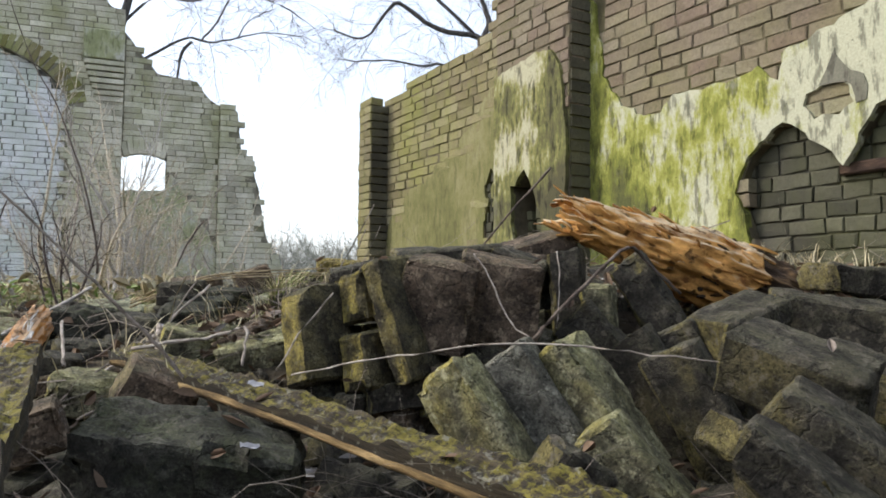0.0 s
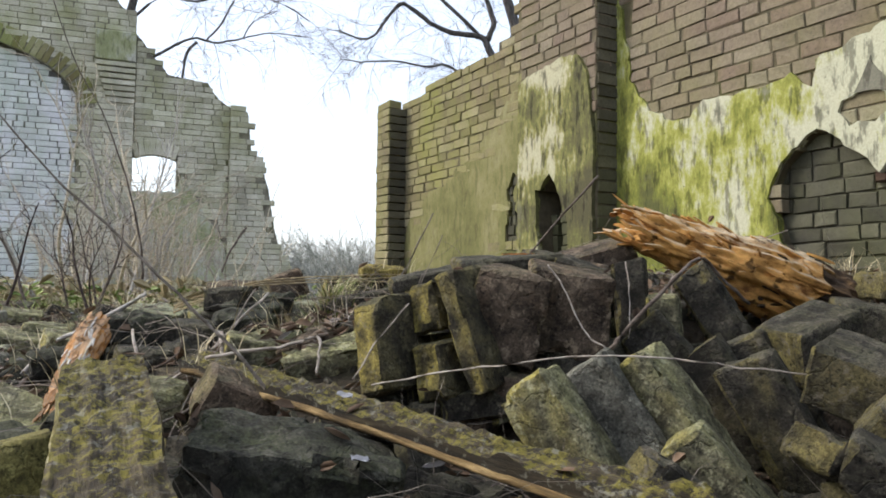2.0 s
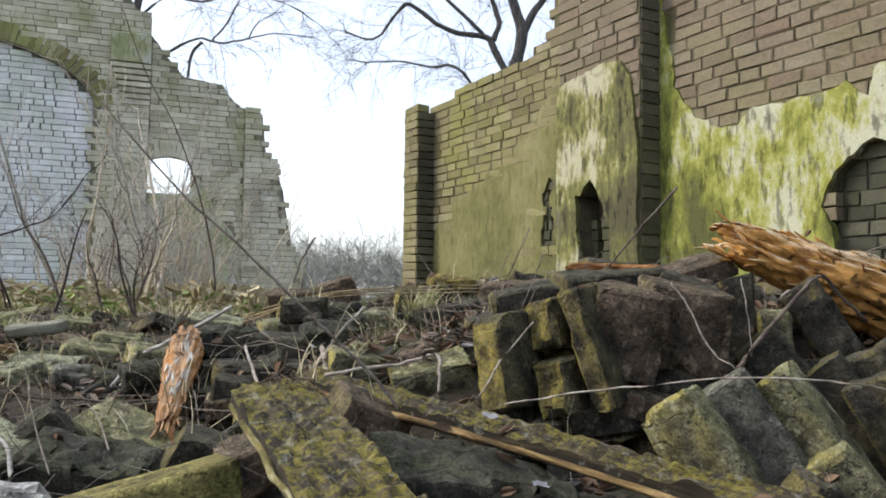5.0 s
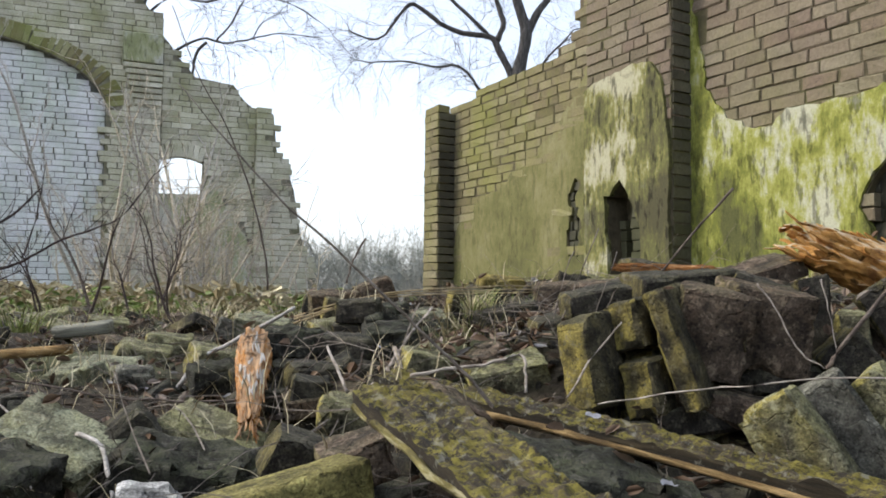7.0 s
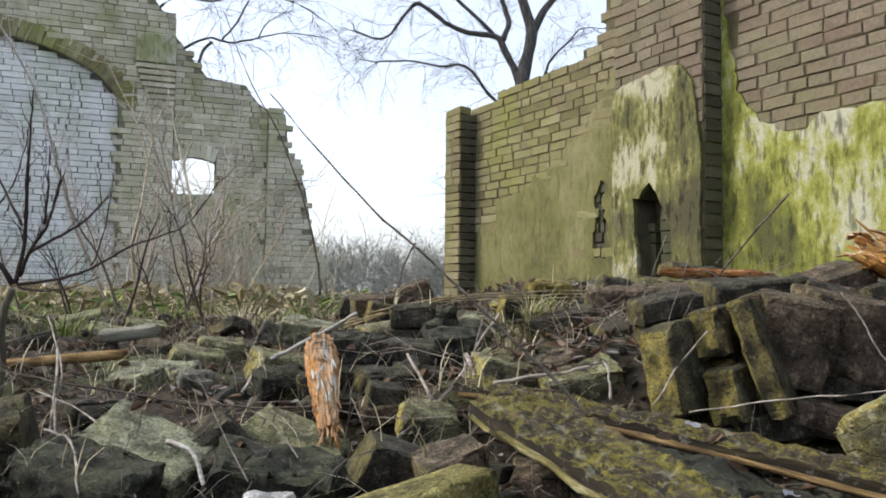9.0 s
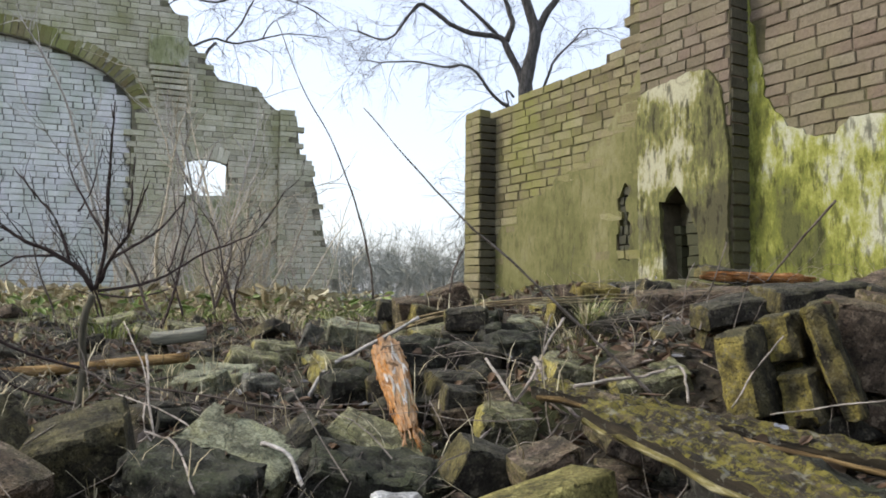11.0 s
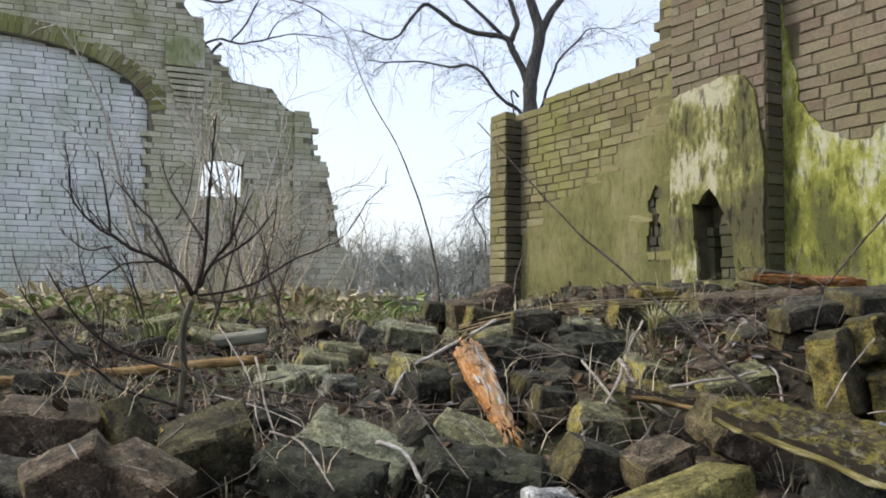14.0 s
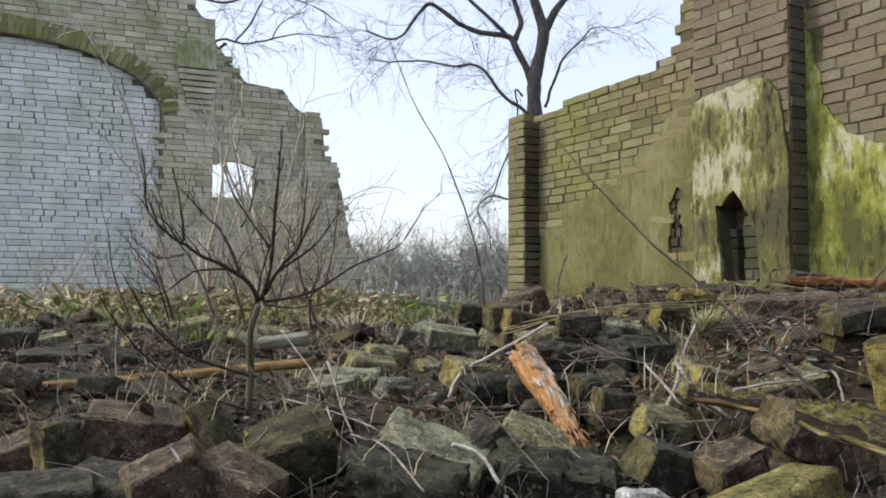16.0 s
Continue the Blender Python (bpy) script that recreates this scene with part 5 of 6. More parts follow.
sapling_part('branch', [(-1.768, 1.8, 0.215), (-1.872, 1.756, 0.253), (-1.936, 1.712, 0.296), (-1.977, 1.668, 0.352), (-1.997, 1.624, 0.41), (-2.011, 1.58, 0.466)], 0.006, 0.0018)
sapling_part('branch', [(-1.77, 1.8, 0.126), (-1.898, 1.75, 0.173), (-1.938, 1.7, 0.223), (-1.986, 1.65, 0.275), (-2.041, 1.6, 0.362), (-2.056, 1.55, 0.419)], 0.006, 0.0018)
sapling_part('branch', [(-1.917, 1.64, 0.238), (-1.897, 1.62, 0.316), (-1.887, 1.6, 0.373)], 0.003, 0.0013)
sapling_part('branch', [(-1.768, 1.8, 0.239), (-1.741, 1.765, 0.218), (-1.648, 1.73, 0.173), (-1.578, 1.695, 0.191), (-1.483, 1.66, 0.216)], 0.004, 0.0015)
sapling_part('branch', [(-1.766, 1.8, 0.585), (-1.744, 1.775, 0.601), (-1.69, 1.75, 0.601)], 0.002, 0.001)

big_tree = anchor("bare_tree", pose(0, 0, 0), "large leafless tree standing behind the ruined wall", "tree")
far_tree = anchor("bare_tree", pose(0, 0, 0), "leafless tree standing behind the gable wall", "tree")


def grow(tree, name, pts, r0, r1, seed):
    bm = bmesh.new()
    fine = tube(bm, pts, r0 * (0.78 if name == "trunk" else 0.62), r1 * 0.55, 8, 0.03, seed)
    bmesh.ops.recalc_face_normals(bm, faces=bm.faces)
    limb = part(name, bm, m_tree, tree, smooth=True)
    if name == "limb":
        rnd = random.Random(seed)
        bm = bmesh.new()
        for i in range(4, len(fine), 2):
            for _ in range(rnd.choice((1, 2, 2))):
                d = (fine[min(i + 1, len(fine) - 1)] - fine[i - 1]).normalized()
                w = (d * 0.8 + Vector((rnd.uniform(-0.8, 0.8), rnd.uniform(-0.8, 0.8), rnd.uniform(-0.9, 0.6)))).normalized()
                sprout(bm, fine[i], w, rnd.uniform(0.6, 1.7), 0.010, rnd, 2, 0.03, 0.6)
        tagged(part("twig_spray", bm, m_tree, limb), kind="stuff")


def tree_part(name, pts, r0, r1):
    grow(big_tree, name, pts, r0, r1, 100 + len(big_tree.children))


def far_tree_part(name, pts, r0, r1):
    grow(far_tree, name, pts, r0, r1, 300 + len(far_tree.children))


# big tree
tree_part('trunk', [(1.5, 24.0, -0.266), (1.457, 24.0, 2.481), (1.363, 24.0, 5.962), (1.401, 24.0, 7.193), (1.649, 24.0, 8.432), (1.356, 24.0, 9.498), (1.097, 24.0, 10.928), (1.188, 24.0, 12.729)], 0.36, 0.18)
tree_part('limb', [(1.398, 24.0, 6.137), (1.175, 24.0, 7.193), (0.829, 24.0, 7.899), (0.568, 24.0, 8.342), (-0.304, 24.0, 8.465), (-1.004, 24.0, 8.784), (-1.792, 24.0, 9.353), (-2.229, 24.0, 9.05), (-2.662, 24.0, 8.427), (-3.098, 24.0, 8.249), (-3.799, 24.0, 8.515)], 0.2, 0.04)
tree_part('limb', [(1.362, 24.0, 5.699), (0.913, 24.0, 6.136), (0.392, 24.0, 6.487), (-0.042, 24.0, 7.103), (-0.478, 24.0, 7.455), (-1.174, 24.0, 7.419), (-2.134, 24.0, 7.577), (-3.093, 24.0, 7.54), (-3.617, 24.0, 7.628)], 0.1, 0.03)
tree_part('limb', [(1.693, 24.0, 6.138), (2.045, 24.0, 7.194), (2.308, 24.0, 7.724), (2.833, 24.0, 8.256), (3.183, 24.0, 8.611), (3.793, 24.0, 8.611)], 0.08, 0.02)
tree_part('limb', [(1.579, 24.0, 8.254), (1.965, 24.0, 9.054), (2.405, 24.0, 9.677), (3.022, 24.0, 10.571), (3.382, 24.0, 12.007)], 0.22, 0.1)
tree_part('limb', [(0.777, 24.0, 8.253), (0.952, 24.0, 8.786), (0.744, 24.0, 9.409), (0.395, 24.0, 10.391), (-0.483, 24.0, 11.647)], 0.16, 0.07)
tree_part('limb', [(1.0, 24.0, 6.488), (0.775, 24.0, 6.664), (0.825, 24.0, 5.785), (0.391, 24.0, 5.084)], 0.06, 0.03)
tree_part('limb', [(0.481, 24.0, 8.43), (-0.831, 24.0, 9.675), (-1.885, 24.0, 10.569), (-3.646, 24.0, 11.107)], 0.1, 0.04)
tree_part('limb', [(1.257, 24.0, 5.261), (0.564, 24.0, 4.735), (0.045, 24.0, 3.342), (-0.386, 24.0, 2.994)], 0.06, 0.02)
tree_part('limb', [(1.252, 24.0, 3.172), (0.477, 24.0, 3.309), (-0.024, 24.0, 3.377), (-0.386, 24.0, 2.96), (-0.041, 24.0, 2.304), (0.011, 24.0, 1.786)], 0.06, 0.03)
# second tree
far_tree_part('trunk', [(-10.598, 24.0, -0.31), (-10.62, 24.0, 4.186), (-10.582, 24.0, 7.708), (-9.979, 24.0, 10.566), (-10.213, 24.0, 13.096)], 0.3, 0.12)
far_tree_part('limb', [(-10.569, 24.0, 7.176), (-9.39, 24.0, 7.71), (-8.349, 24.0, 8.244), (-7.645, 24.0, 8.102), (-6.772, 24.0, 8.245), (-5.899, 24.0, 8.424), (-4.672, 24.0, 8.283)], 0.09, 0.02)
far_tree_part('limb', [(-8.172, 24.0, 8.137), (-8.514, 24.0, 7.711), (-8.637, 24.0, 6.825), (-9.007, 24.0, 6.119)], 0.09, 0.05)
far_tree_part('limb', [(-7.909, 24.0, 8.137), (-7.394, 24.0, 8.778), (-7.139, 24.0, 9.314), (-6.623, 24.0, 10.029)], 0.06, 0.03)
far_tree_part('limb', [(-10.599, 24.0, 8.419), (-9.428, 24.0, 9.491), (-8.195, 24.0, 9.402), (-7.145, 24.0, 9.671), (-5.736, 24.0, 9.404), (-4.677, 24.0, 8.781)], 0.08, 0.03)
far_tree_part('limb', [(-6.772, 24.0, 8.245), (-6.429, 24.0, 8.779), (-5.733, 24.0, 9.136)], 0.04, 0.02)


# ---- shrubs, grass, leaves ----
def shrub(at, height, n, lean, mats, label, seed, stout=1.0):
    base = anchor("shrub", pose(*at), label, "shrub")
    rnd = random.Random(seed)
    for k in range(n):
        bm = bmesh.new()
        p = Vector((rnd.gauss(0, 0.16), rnd.gauss(0, 0.16), -0.05))
        d = Vector((rnd.gauss(lean, 0.22), rnd.gauss(0, 0.2), 1)).normalized()
        h = height * rnd.uniform(0.35, 1.0)
        pts = [p]
        for i in range(5):
            d = (d + Vector((rnd.uniform(-1, 1), rnd.uniform(-1, 1), rnd.uniform(-0.3, 0.5))) * 0.24).normalized()
            pts.append(pts[-1] + d * h / 5)
        r = rnd.uniform(0.006, 0.014) * (0.7 + 0.3 * height) * stout
        fine = tube(bm, pts, r, r * 0.25, 5)
        for i in range(6, len(fine), 2):
            if rnd.random() < 0.6:
                w = (fine[i] - fine[i - 1]).normalized() + Vector((rnd.uniform(-0.8, 0.8), rnd.uniform(-0.8, 0.8), 0.1))
                sprout(bm, fine[i], w, rnd.uniform(0.1, 0.32) * height, r * 0.35, rnd, 1)
        part("stem", bm, rnd.choice(mats), base, smooth=True)


PALE_STEM = "thicket of bare pale stems before the gable wall"
for i, (x, y, h, n, lean) in enumerate(((-3.05, 6.2, 2.5, 9, -0.10), (-2.75, 6.6, 1.7, 14, 0.05), (-3.4, 6.9, 1.9, 14, 0.0), (-2.5, 7.4, 1.4, 14, 0.1), (-3.9, 7.6, 1.2, 14, 0.0), (-4.7, 7.4, 1.0, 12, 0.0), (-2.1, 7.9, 0.8, 12, 0.1), (-5.4, 7.8, 0.9, 10, 0.0), (-3.3, 8.2, 1.3, 12, 0.0))):
    shrub((x, y, ground_z(x, y)), h, n // 2, lean, [m_cane, m_twig_pale, m_cane, m_bone], PALE_STEM, 50 + i)
for i, (x, y, h, n) in enumerate(((-2.76, 6.9, 2.0, 11), (-3.02, 7.2, 1.3, 9), (-2.67, 7.3, 1.0, 9), (-3.31, 7.6, 0.9, 7), (-3.78, 7.2, 0.75, 6))):
    shrub((x, y, ground_z(x, y)), h, n, 0.02, [m_cane, m_cane, m_bone], "clump of thick bleached bare canes", 140 + i, 1.6)
for i, (x, y, h, n) in enumerate(((-1.95, 3.9, 0.8, 3), (-2.5, 4.8, 1.0, 4), (-3.0, 4.4, 0.8, 3))):
    shrub((x, y, ground_z(x, y)), h, n, -0.12, [m_shoot, m_twig], "loose bush of thin dark-red bare shoots", 80 + i)


def blades(name, spots, n, h, spread, mat, label, category, seed, width=0.004, thing=True):
    """Bent grass blades round the spots, each a thin folded strip."""
    rnd = random.Random(seed)
    bm = bmesh.new()
    for x, y in spots:
        for _ in range(n):
            a, q = rnd.uniform(0, 6.283), abs(rnd.gauss(0, spread))
            px, py = x + math.cos(a) * q, y + math.sin(a) * q
            p = Vector((px, py, (surface_z(px, py) if py < 4.5 else ground_z(px, py)) - 0.01))
            d = Vector((math.cos(a) * rnd.uniform(0.1, 0.9), math.sin(a) * rnd.uniform(0.1, 0.9), 1)).normalized()
            side = Vector((-d.y, d.x, 0.0)).normalized() * width * rnd.uniform(0.5, 1.2)
            L = h * rnd.uniform(0.35, 1.1)
            prev = None
            for k in range(4):
                s = side * (1 - k / 3.3)
                row = (bm.verts.new(p - s), bm.verts.new(p + s))
                if prev:
                    bm.faces.new((prev[0], prev[1], row[1], row[0]))
                prev = row
                p = p + d * L / 3
                d = (d + Vector((math.cos(a) * 0.4, math.sin(a) * 0.4, -rnd.uniform(0.1, 0.55)))).normalized()
    return tagged(part(name, bm, mat), label, category, kind="" if thing else "stuff")


def spread_spots(x0, x1, y0, y1, n, seed):
    rnd = random.Random(seed)
    out = []
    while len(out) < n:
        x, y = rnd.uniform(x0, x1), rnd.uniform(y0, y1)
        if (x + 0.558) * -0.860 + (y - 6.23) * -0.511 > 0.1 and (x + 5.0) * 0.391 - (y - 10.19) * 0.92 > 0.15:
            out.append((x, y))
    return out


blades("dead_stalks", spread_spots(-4.6, -2.4, 6.4, 8.8, 110, 31), 3, 0.55, 0.10, m_dry, "tall bleached dead stalks before the gable wall", "stalks", 31, 0.008, False)
blades("grass_tuft", [(-0.47, 2.16)], 260, 0.12, 0.055, m_green, "tuft of yellow-green grass on the heap", "grass", 1, 0.0016, False)
blades("grass_tuft", [(-0.47, 2.16)], 220, 0.12, 0.07, m_dry, "tuft of dead straw grass on the heap", "grass", 2, 0.0014, False)
blades("grass_tuft", [(-2.35, 3.3)], 120, 0.22, 0.12, m_green, "tuft of green grass among stones", "grass", 3, 0.004, False)
blades("grass_tuft", [(-1.75, 3.9)], 120, 0.26, 0.12, m_dry, "tuft of dead straw grass among stones", "grass", 4, 0.004, False)
blades("dry_grass", spread_spots(-6.8, -2.3, 5.6, 9.6, 330, 5), 16, 0.34, 0.14, m_dry, "dead straw-coloured grass before the gable wall", "grass", 5, 0.006, False)
blades("green_grass", spread_spots(-5.5, -0.6, 4.2, 10.5, 320, 6), 16, 0.18, 0.12, m_green, "short green grass before the gable wall", "grass", 6, 0.006, False)
blades("near_grass", [q for q in [(random.uniform(-2.6, -0.3), random.uniform(1.2, 2.4)) for _ in range(110)]], 5, 0.20, 0.05, m_dry, "dead grass blades between the near stones", "grass", 17, 0.0018, False)
blades("heap_grass", spread_spots(-4.4, -0.2, 1.9, 5.6, 300, 7), 9, 0.15, 0.10, m_dry, "dead grass blades between the stones", "grass", 7, 0.0016, False)
blades("wall_foot_grass", [(1.0 + 0.1 * i, 3.35 - 0.17 * i) for i in range(9)], 60, 0.16, 0.10, m_dry, "dead grass at the foot of the near wall", "grass", 8, 0.0025, False)
blades("field_grass", spread_spots(-4.0, 0.5, 10.5, 12.5, 60, 9) + [(random.uniform(-8, 3), random.uniform(12, 24)) for _ in range(300)], 10, 0.20, 0.3, m_dry, "dead grass of the field beyond the gap", "grass", 9, 0.010, False)


def leaves(name, spots, per, spread, size, mat, label, category, seed, lift=0.0, stand=0.5):
    rnd = random.Random(seed)
    bm = bmesh.new()
    for x, y in spots:
        for _ in range(per):
            px, py = rnd.gauss(x, spread), rnd.gauss(y, spread)
            low = ground_z(px, py)
            top = surface_z(px, py) if py < 5 and rnd.random() < 0.6 else low
            p = Vector((px, py, (top if top - low < 0.05 or rnd.random() < 0.06 else low) + 0.004 + rnd.random() * lift))
            m = Matrix.Translation(p) @ Euler((rnd.gauss(0, stand), rnd.gauss(0, stand), rnd.uniform(0, 6.28))).to_matrix().to_4x4()
            s, c = size * rnd.uniform(0.5, 1.3), rnd.uniform(0.1, 0.5)
            mid = [bm.verts.new(m @ Vector((u * s, 0, -c * s * 0.4 * (1 - u * u)))) for u in (-1, -0.2, 0.5, 1)]
            up = [bm.verts.new(m @ Vector((u * s, 0.48 * s, c * s * 0.5))) for u in (-0.35, 0.4)]
            dn = [bm.verts.new(m @ Vector((u * s, -0.48 * s, c * s * 0.5))) for u in (-0.35, 0.4)]
            for w in (up, dn):
                bm.faces.new((mid[0], mid[1], w[0]))
                bm.faces.new((mid[1], mid[2], w[1], w[0]))
                bm.faces.new((mid[2], mid[3], w[1]))
    return tagged(part(name, bm, mat, smooth=True), label, category, kind="stuff")


spots = [(-0.62 * y - 1.5 + random.random() * (2.5 + 1.0 * y), y) for y in [0.8 + 4.2 * random.random() ** 1.4 for _ in range(800)]]
spots = [q for q in spots if (q[0] + 0.558) * -0.860 + (q[1] - 6.23) * -0.511 > 0.1]
leaves("leaf_litter", spots, 10, 0.07, 0.019, m_litter, "brown and silvery dead leaves between the stones", "leaves", 1, 0.03)
leaves("ground_ivy", [(random.gauss(-2.4, 0.5), random.gauss(8.6, 0.5)) for _ in range(40)], 18, 0.16, 0.035, m_fern, "low bright green leaves at the foot of the gable wall", "plants", 2, 0.10)
leaves("ground_ivy", [(random.uniform(-5.0, -1.2), random.uniform(5.0, 8.5)) for _ in range(90)], 9, 0.12, 0.04, m_fern, "low green leaves between the stones", "plants", 3, 0.18)

leaves("bleached_leaves", spread_spots(-5.2, -1.7, 5.4, 8.6, 200, 23), 9, 0.12, 0.055, m_dry, "bleached dead leaves before the gable wall", "leaves", 5, 0.24)

# loose twigs that litter the heap
rnd = random.Random(8)
bm = bmesh.new()
for x, y in spots:
    z = surface_z(x, y) if rnd.random() < 0.55 and not (-0.7 < x < 0.8 and y < 1.75) else ground_z(x, y) + 0.03
    a, L = rnd.uniform(0, 6.283), rnd.uniform(0.10, 0.45)
    p = Vector((x, y, z + rnd.uniform(0.0, 0.03)))
    d = Vector((math.cos(a), math.sin(a) * 0.7, rnd.uniform(-0.15, 0.45)))
    sprout(bm, p - d * L * 0.4, d, L, rnd.uniform(0.0009, 0.0024), rnd, 1 if rnd.random() < 0.35 else 0, 0.08)
tagged(part("fallen_twigs", bm, m_litter_twig), "pale dry twigs strewn over the rubble", "twigs", kind="stuff")

# small rubble crumbs
bm = bmesh.new()
for x, y in spots:
    for _ in range(4):
        px, py = rnd.gauss(x, 0.12), rnd.gauss(y, 0.12)
        r = rnd.uniform(0.006, 0.022)
        m = pose(px, py, ground_z(px, py) + r * 0.3, rnd.uniform(0, 360), rnd.uniform(0, 360), 0) @ Matrix.Diagonal((r, r * rnd.uniform(0.5, 1), r * rnd.uniform(0.4, 0.9), 1))
        bmesh.ops.create_icosphere(bm, subdivisions=1, radius=1.0, matrix=m)
tagged(part("rubble_crumbs", bm, LOOKS["dark"][1]), "small dark crumbs of brick and stone", "rubble", kind="stuff")

# far wood beyond the gap
rnd = random.Random(12)
bm = bmesh.new()
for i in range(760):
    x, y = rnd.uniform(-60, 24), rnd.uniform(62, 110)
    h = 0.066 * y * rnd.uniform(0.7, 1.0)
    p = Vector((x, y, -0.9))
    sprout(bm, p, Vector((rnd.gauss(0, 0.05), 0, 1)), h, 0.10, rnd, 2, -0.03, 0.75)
tagged(part("far_wood", bm, m_far), "haze-grey bare wood on the horizon beyond the gap", "wood", kind="stuff")
rnd = random.Random(13)
bm = bmesh.new()
for i in range(130):
    p = Vector((rnd.uniform(-12, 2), rnd.uniform(14, 34), -0.5))
    sprout(bm, p, Vector((rnd.gauss(0, 0.25), 0, 1)), rnd.uniform(0.5, 1.2), 0.010, rnd, 1, -0.02, 0.4)
tagged(part("far_scrub", bm, m_twig_pale), "pale dead stalks in the field beyond the gap", "scrub", kind="stuff")


# ---- the near ruined wall: x along the wall, y into it, z up ----
wall_angle = math.degrees(math.atan2(-0.860, 0.511))
WALL_R = pose(-0.558, 6.23, 0, 0, 0, wall_angle)
wall_east = anchor("wall_east", WALL_R, "roofless ruined brick wall with green mossy flaking plaster", "wall", "structure")
PROUD = 0.15    # pilasters stand out of the wall by this

TOP = [(-0.02, 1.87), (0.42, 1.87), (0.43, 1.925), (1.0, 1.925), (1.01, 1.965), (1.38, 1.965), (1.385, 2.03), (1.60, 2.03), (1.605, 2.35), (1.75, 2.35), (1.76, 3.1), (7.0, 3.1)]


def top_z(x, line):
    for (ax, az), (bx, bz) in zip(line, line[1:]):
        if ax <= x <= bx:
            return az + (bz - az) * (x - ax) / (bx - ax)
    return line[0][1] if x < line[0][0] else line[-1][1]


CAVITY = [(2.05, 0.50), (2.03, 0.75), (2.015, 0.95), (2.06, 0.945), (2.10, 1.0), (2.145, 1.03), (2.20, 0.97), (2.25, 0.86), (2.30, 0.74), (2.32, 0.5)]
CRACK = [(1.50, 0.62), (1.478, 0.80), (1.50, 0.92), (1.485, 1.0), (1.53, 1.10), (1.56, 1.125), (1.60, 1.08), (1.57, 1.0), (1.60, 0.85), (1.585, 0.62)]
RECESS = [(3.50, 0.15), (3.494, 0.594), (3.43, 0.764), (3.5, 0.907), (3.60, 0.99), (3.662, 1.029), (3.76, 0.966), (3.829, 0.897), (3.896, 0.848), (3.918, 0.826), (3.952, 0.891), (4.039, 1.008), (4.15, 1.05), (4.3, 1.06), (4.8, 1.0), (4.8, 0.15)]
part("masonry_core", sheet([(-0.02, -0.3), (7.0, -0.3)] + [(x, z - 0.03) for x, z in TOP[::-1]], [RECESS, CRACK], 0.0, 0.26, rough=0), m_mortar, wall_east)
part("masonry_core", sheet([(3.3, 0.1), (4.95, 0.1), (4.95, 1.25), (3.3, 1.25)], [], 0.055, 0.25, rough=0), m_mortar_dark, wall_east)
# dark backing paints the shade in the depth of the crack
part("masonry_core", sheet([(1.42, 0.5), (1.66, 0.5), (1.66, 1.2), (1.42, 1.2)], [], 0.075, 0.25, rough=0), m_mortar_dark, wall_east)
part("masonry_core", sheet([(-0.14, -0.3), (0.0, -0.3), (0.0, 1.84), (-0.14, 1.82)], [], -PROUD, 0.26, rough=0), m_mortar, wall_east)
part("masonry_core", sheet([(1.85, -0.3), (2.51, -0.3), (2.51, 3.05), (1.85, 3.05)], [CAVITY], -PROUD, -0.002, rough=0), m_mortar, wall_east)

PLASTER_MAIN = [(2.495, 0.2), (2.495, 2.3), (2.53, 1.90), (2.56, 1.75), (2.598, 1.625), (2.627, 1.442), (2.70, 1.34), (2.771, 1.267), (2.906, 1.191), (3.015, 1.191), (3.086, 1.26), (3.20, 1.25),
                (3.329, 1.251), (3.45, 1.25), (3.547, 1.27), (3.60, 1.215), (3.639, 1.192), (3.667, 1.298), (3.78, 1.33), (3.885, 1.347), (4.058, 1.40), (4.8, 1.52), (4.8, 1.0), (4.3, 1.06), (4.15, 1.05),
                (4.039, 1.008), (3.952, 0.891), (3.918, 0.824), (3.896, 0.848), (3.829, 0.897), (3.76, 0.966), (3.70, 1.01), (3.662, 1.029), (3.60, 0.99), (3.5, 0.907), (3.45, 0.83), (3.426, 0.764), (3.48, 0.68), (3.494, 0.594), (3.50, 0.2)]
HOLE = [(3.755, 1.07), (3.77, 1.115), (3.857, 1.135), (3.93, 1.11), (3.966, 1.043), (3.90, 1.012), (3.80, 1.01)]
SCAR = [(3.835, 1.142), (3.868, 1.192), (3.887, 1.247), (3.923, 1.183), (3.985, 1.11), (4.01, 1.048), (3.98, 1.02), (3.972, 1.046), (3.935, 1.117), (3.88, 1.14)]
PLASTER_SIDE = [(0.10, 0.2), (0.10, 0.80), (0.19, 0.95), (0.37, 1.04), (0.50, 1.12), (0.64, 1.15), (0.84, 1.20), (0.98, 1.28), (1.13, 1.32), (1.24, 1.40), (1.36, 1.45), (1.51, 1.60), (1.60, 1.74), (1.70, 1.82), (1.78, 1.90), (1.845, 2.0), (1.845, 0.2)]
PLASTER_PIL = [(1.848, 0.2), (1.848, 1.58), (1.93, 1.62), (2.08, 1.625), (2.255, 1.655), (2.38, 1.63), (2.45, 1.53), (2.48, 1.40), (2.505, 1.15), (2.508, 0.2)]
part("plaster", sheet(PLASTER_MAIN, [HOLE], -0.019, 0.02, 1, 0.02), m_plaster_main, wall_east, "flaking limewash plaster, bright green with algae")
part("plaster", sheet(PLASTER_SIDE, [CRACK], -0.0075, 0.02, 2, 0.05), m_plaster_dim, wall_east, "damp dull green plaster")
part("plaster", sheet(PLASTER_PIL, [CAVITY], -PROUD - 0.024, -PROUD + 0.01, 3), m_plaster_pilaster, wall_east, "streaked pale plaster on the pilaster")

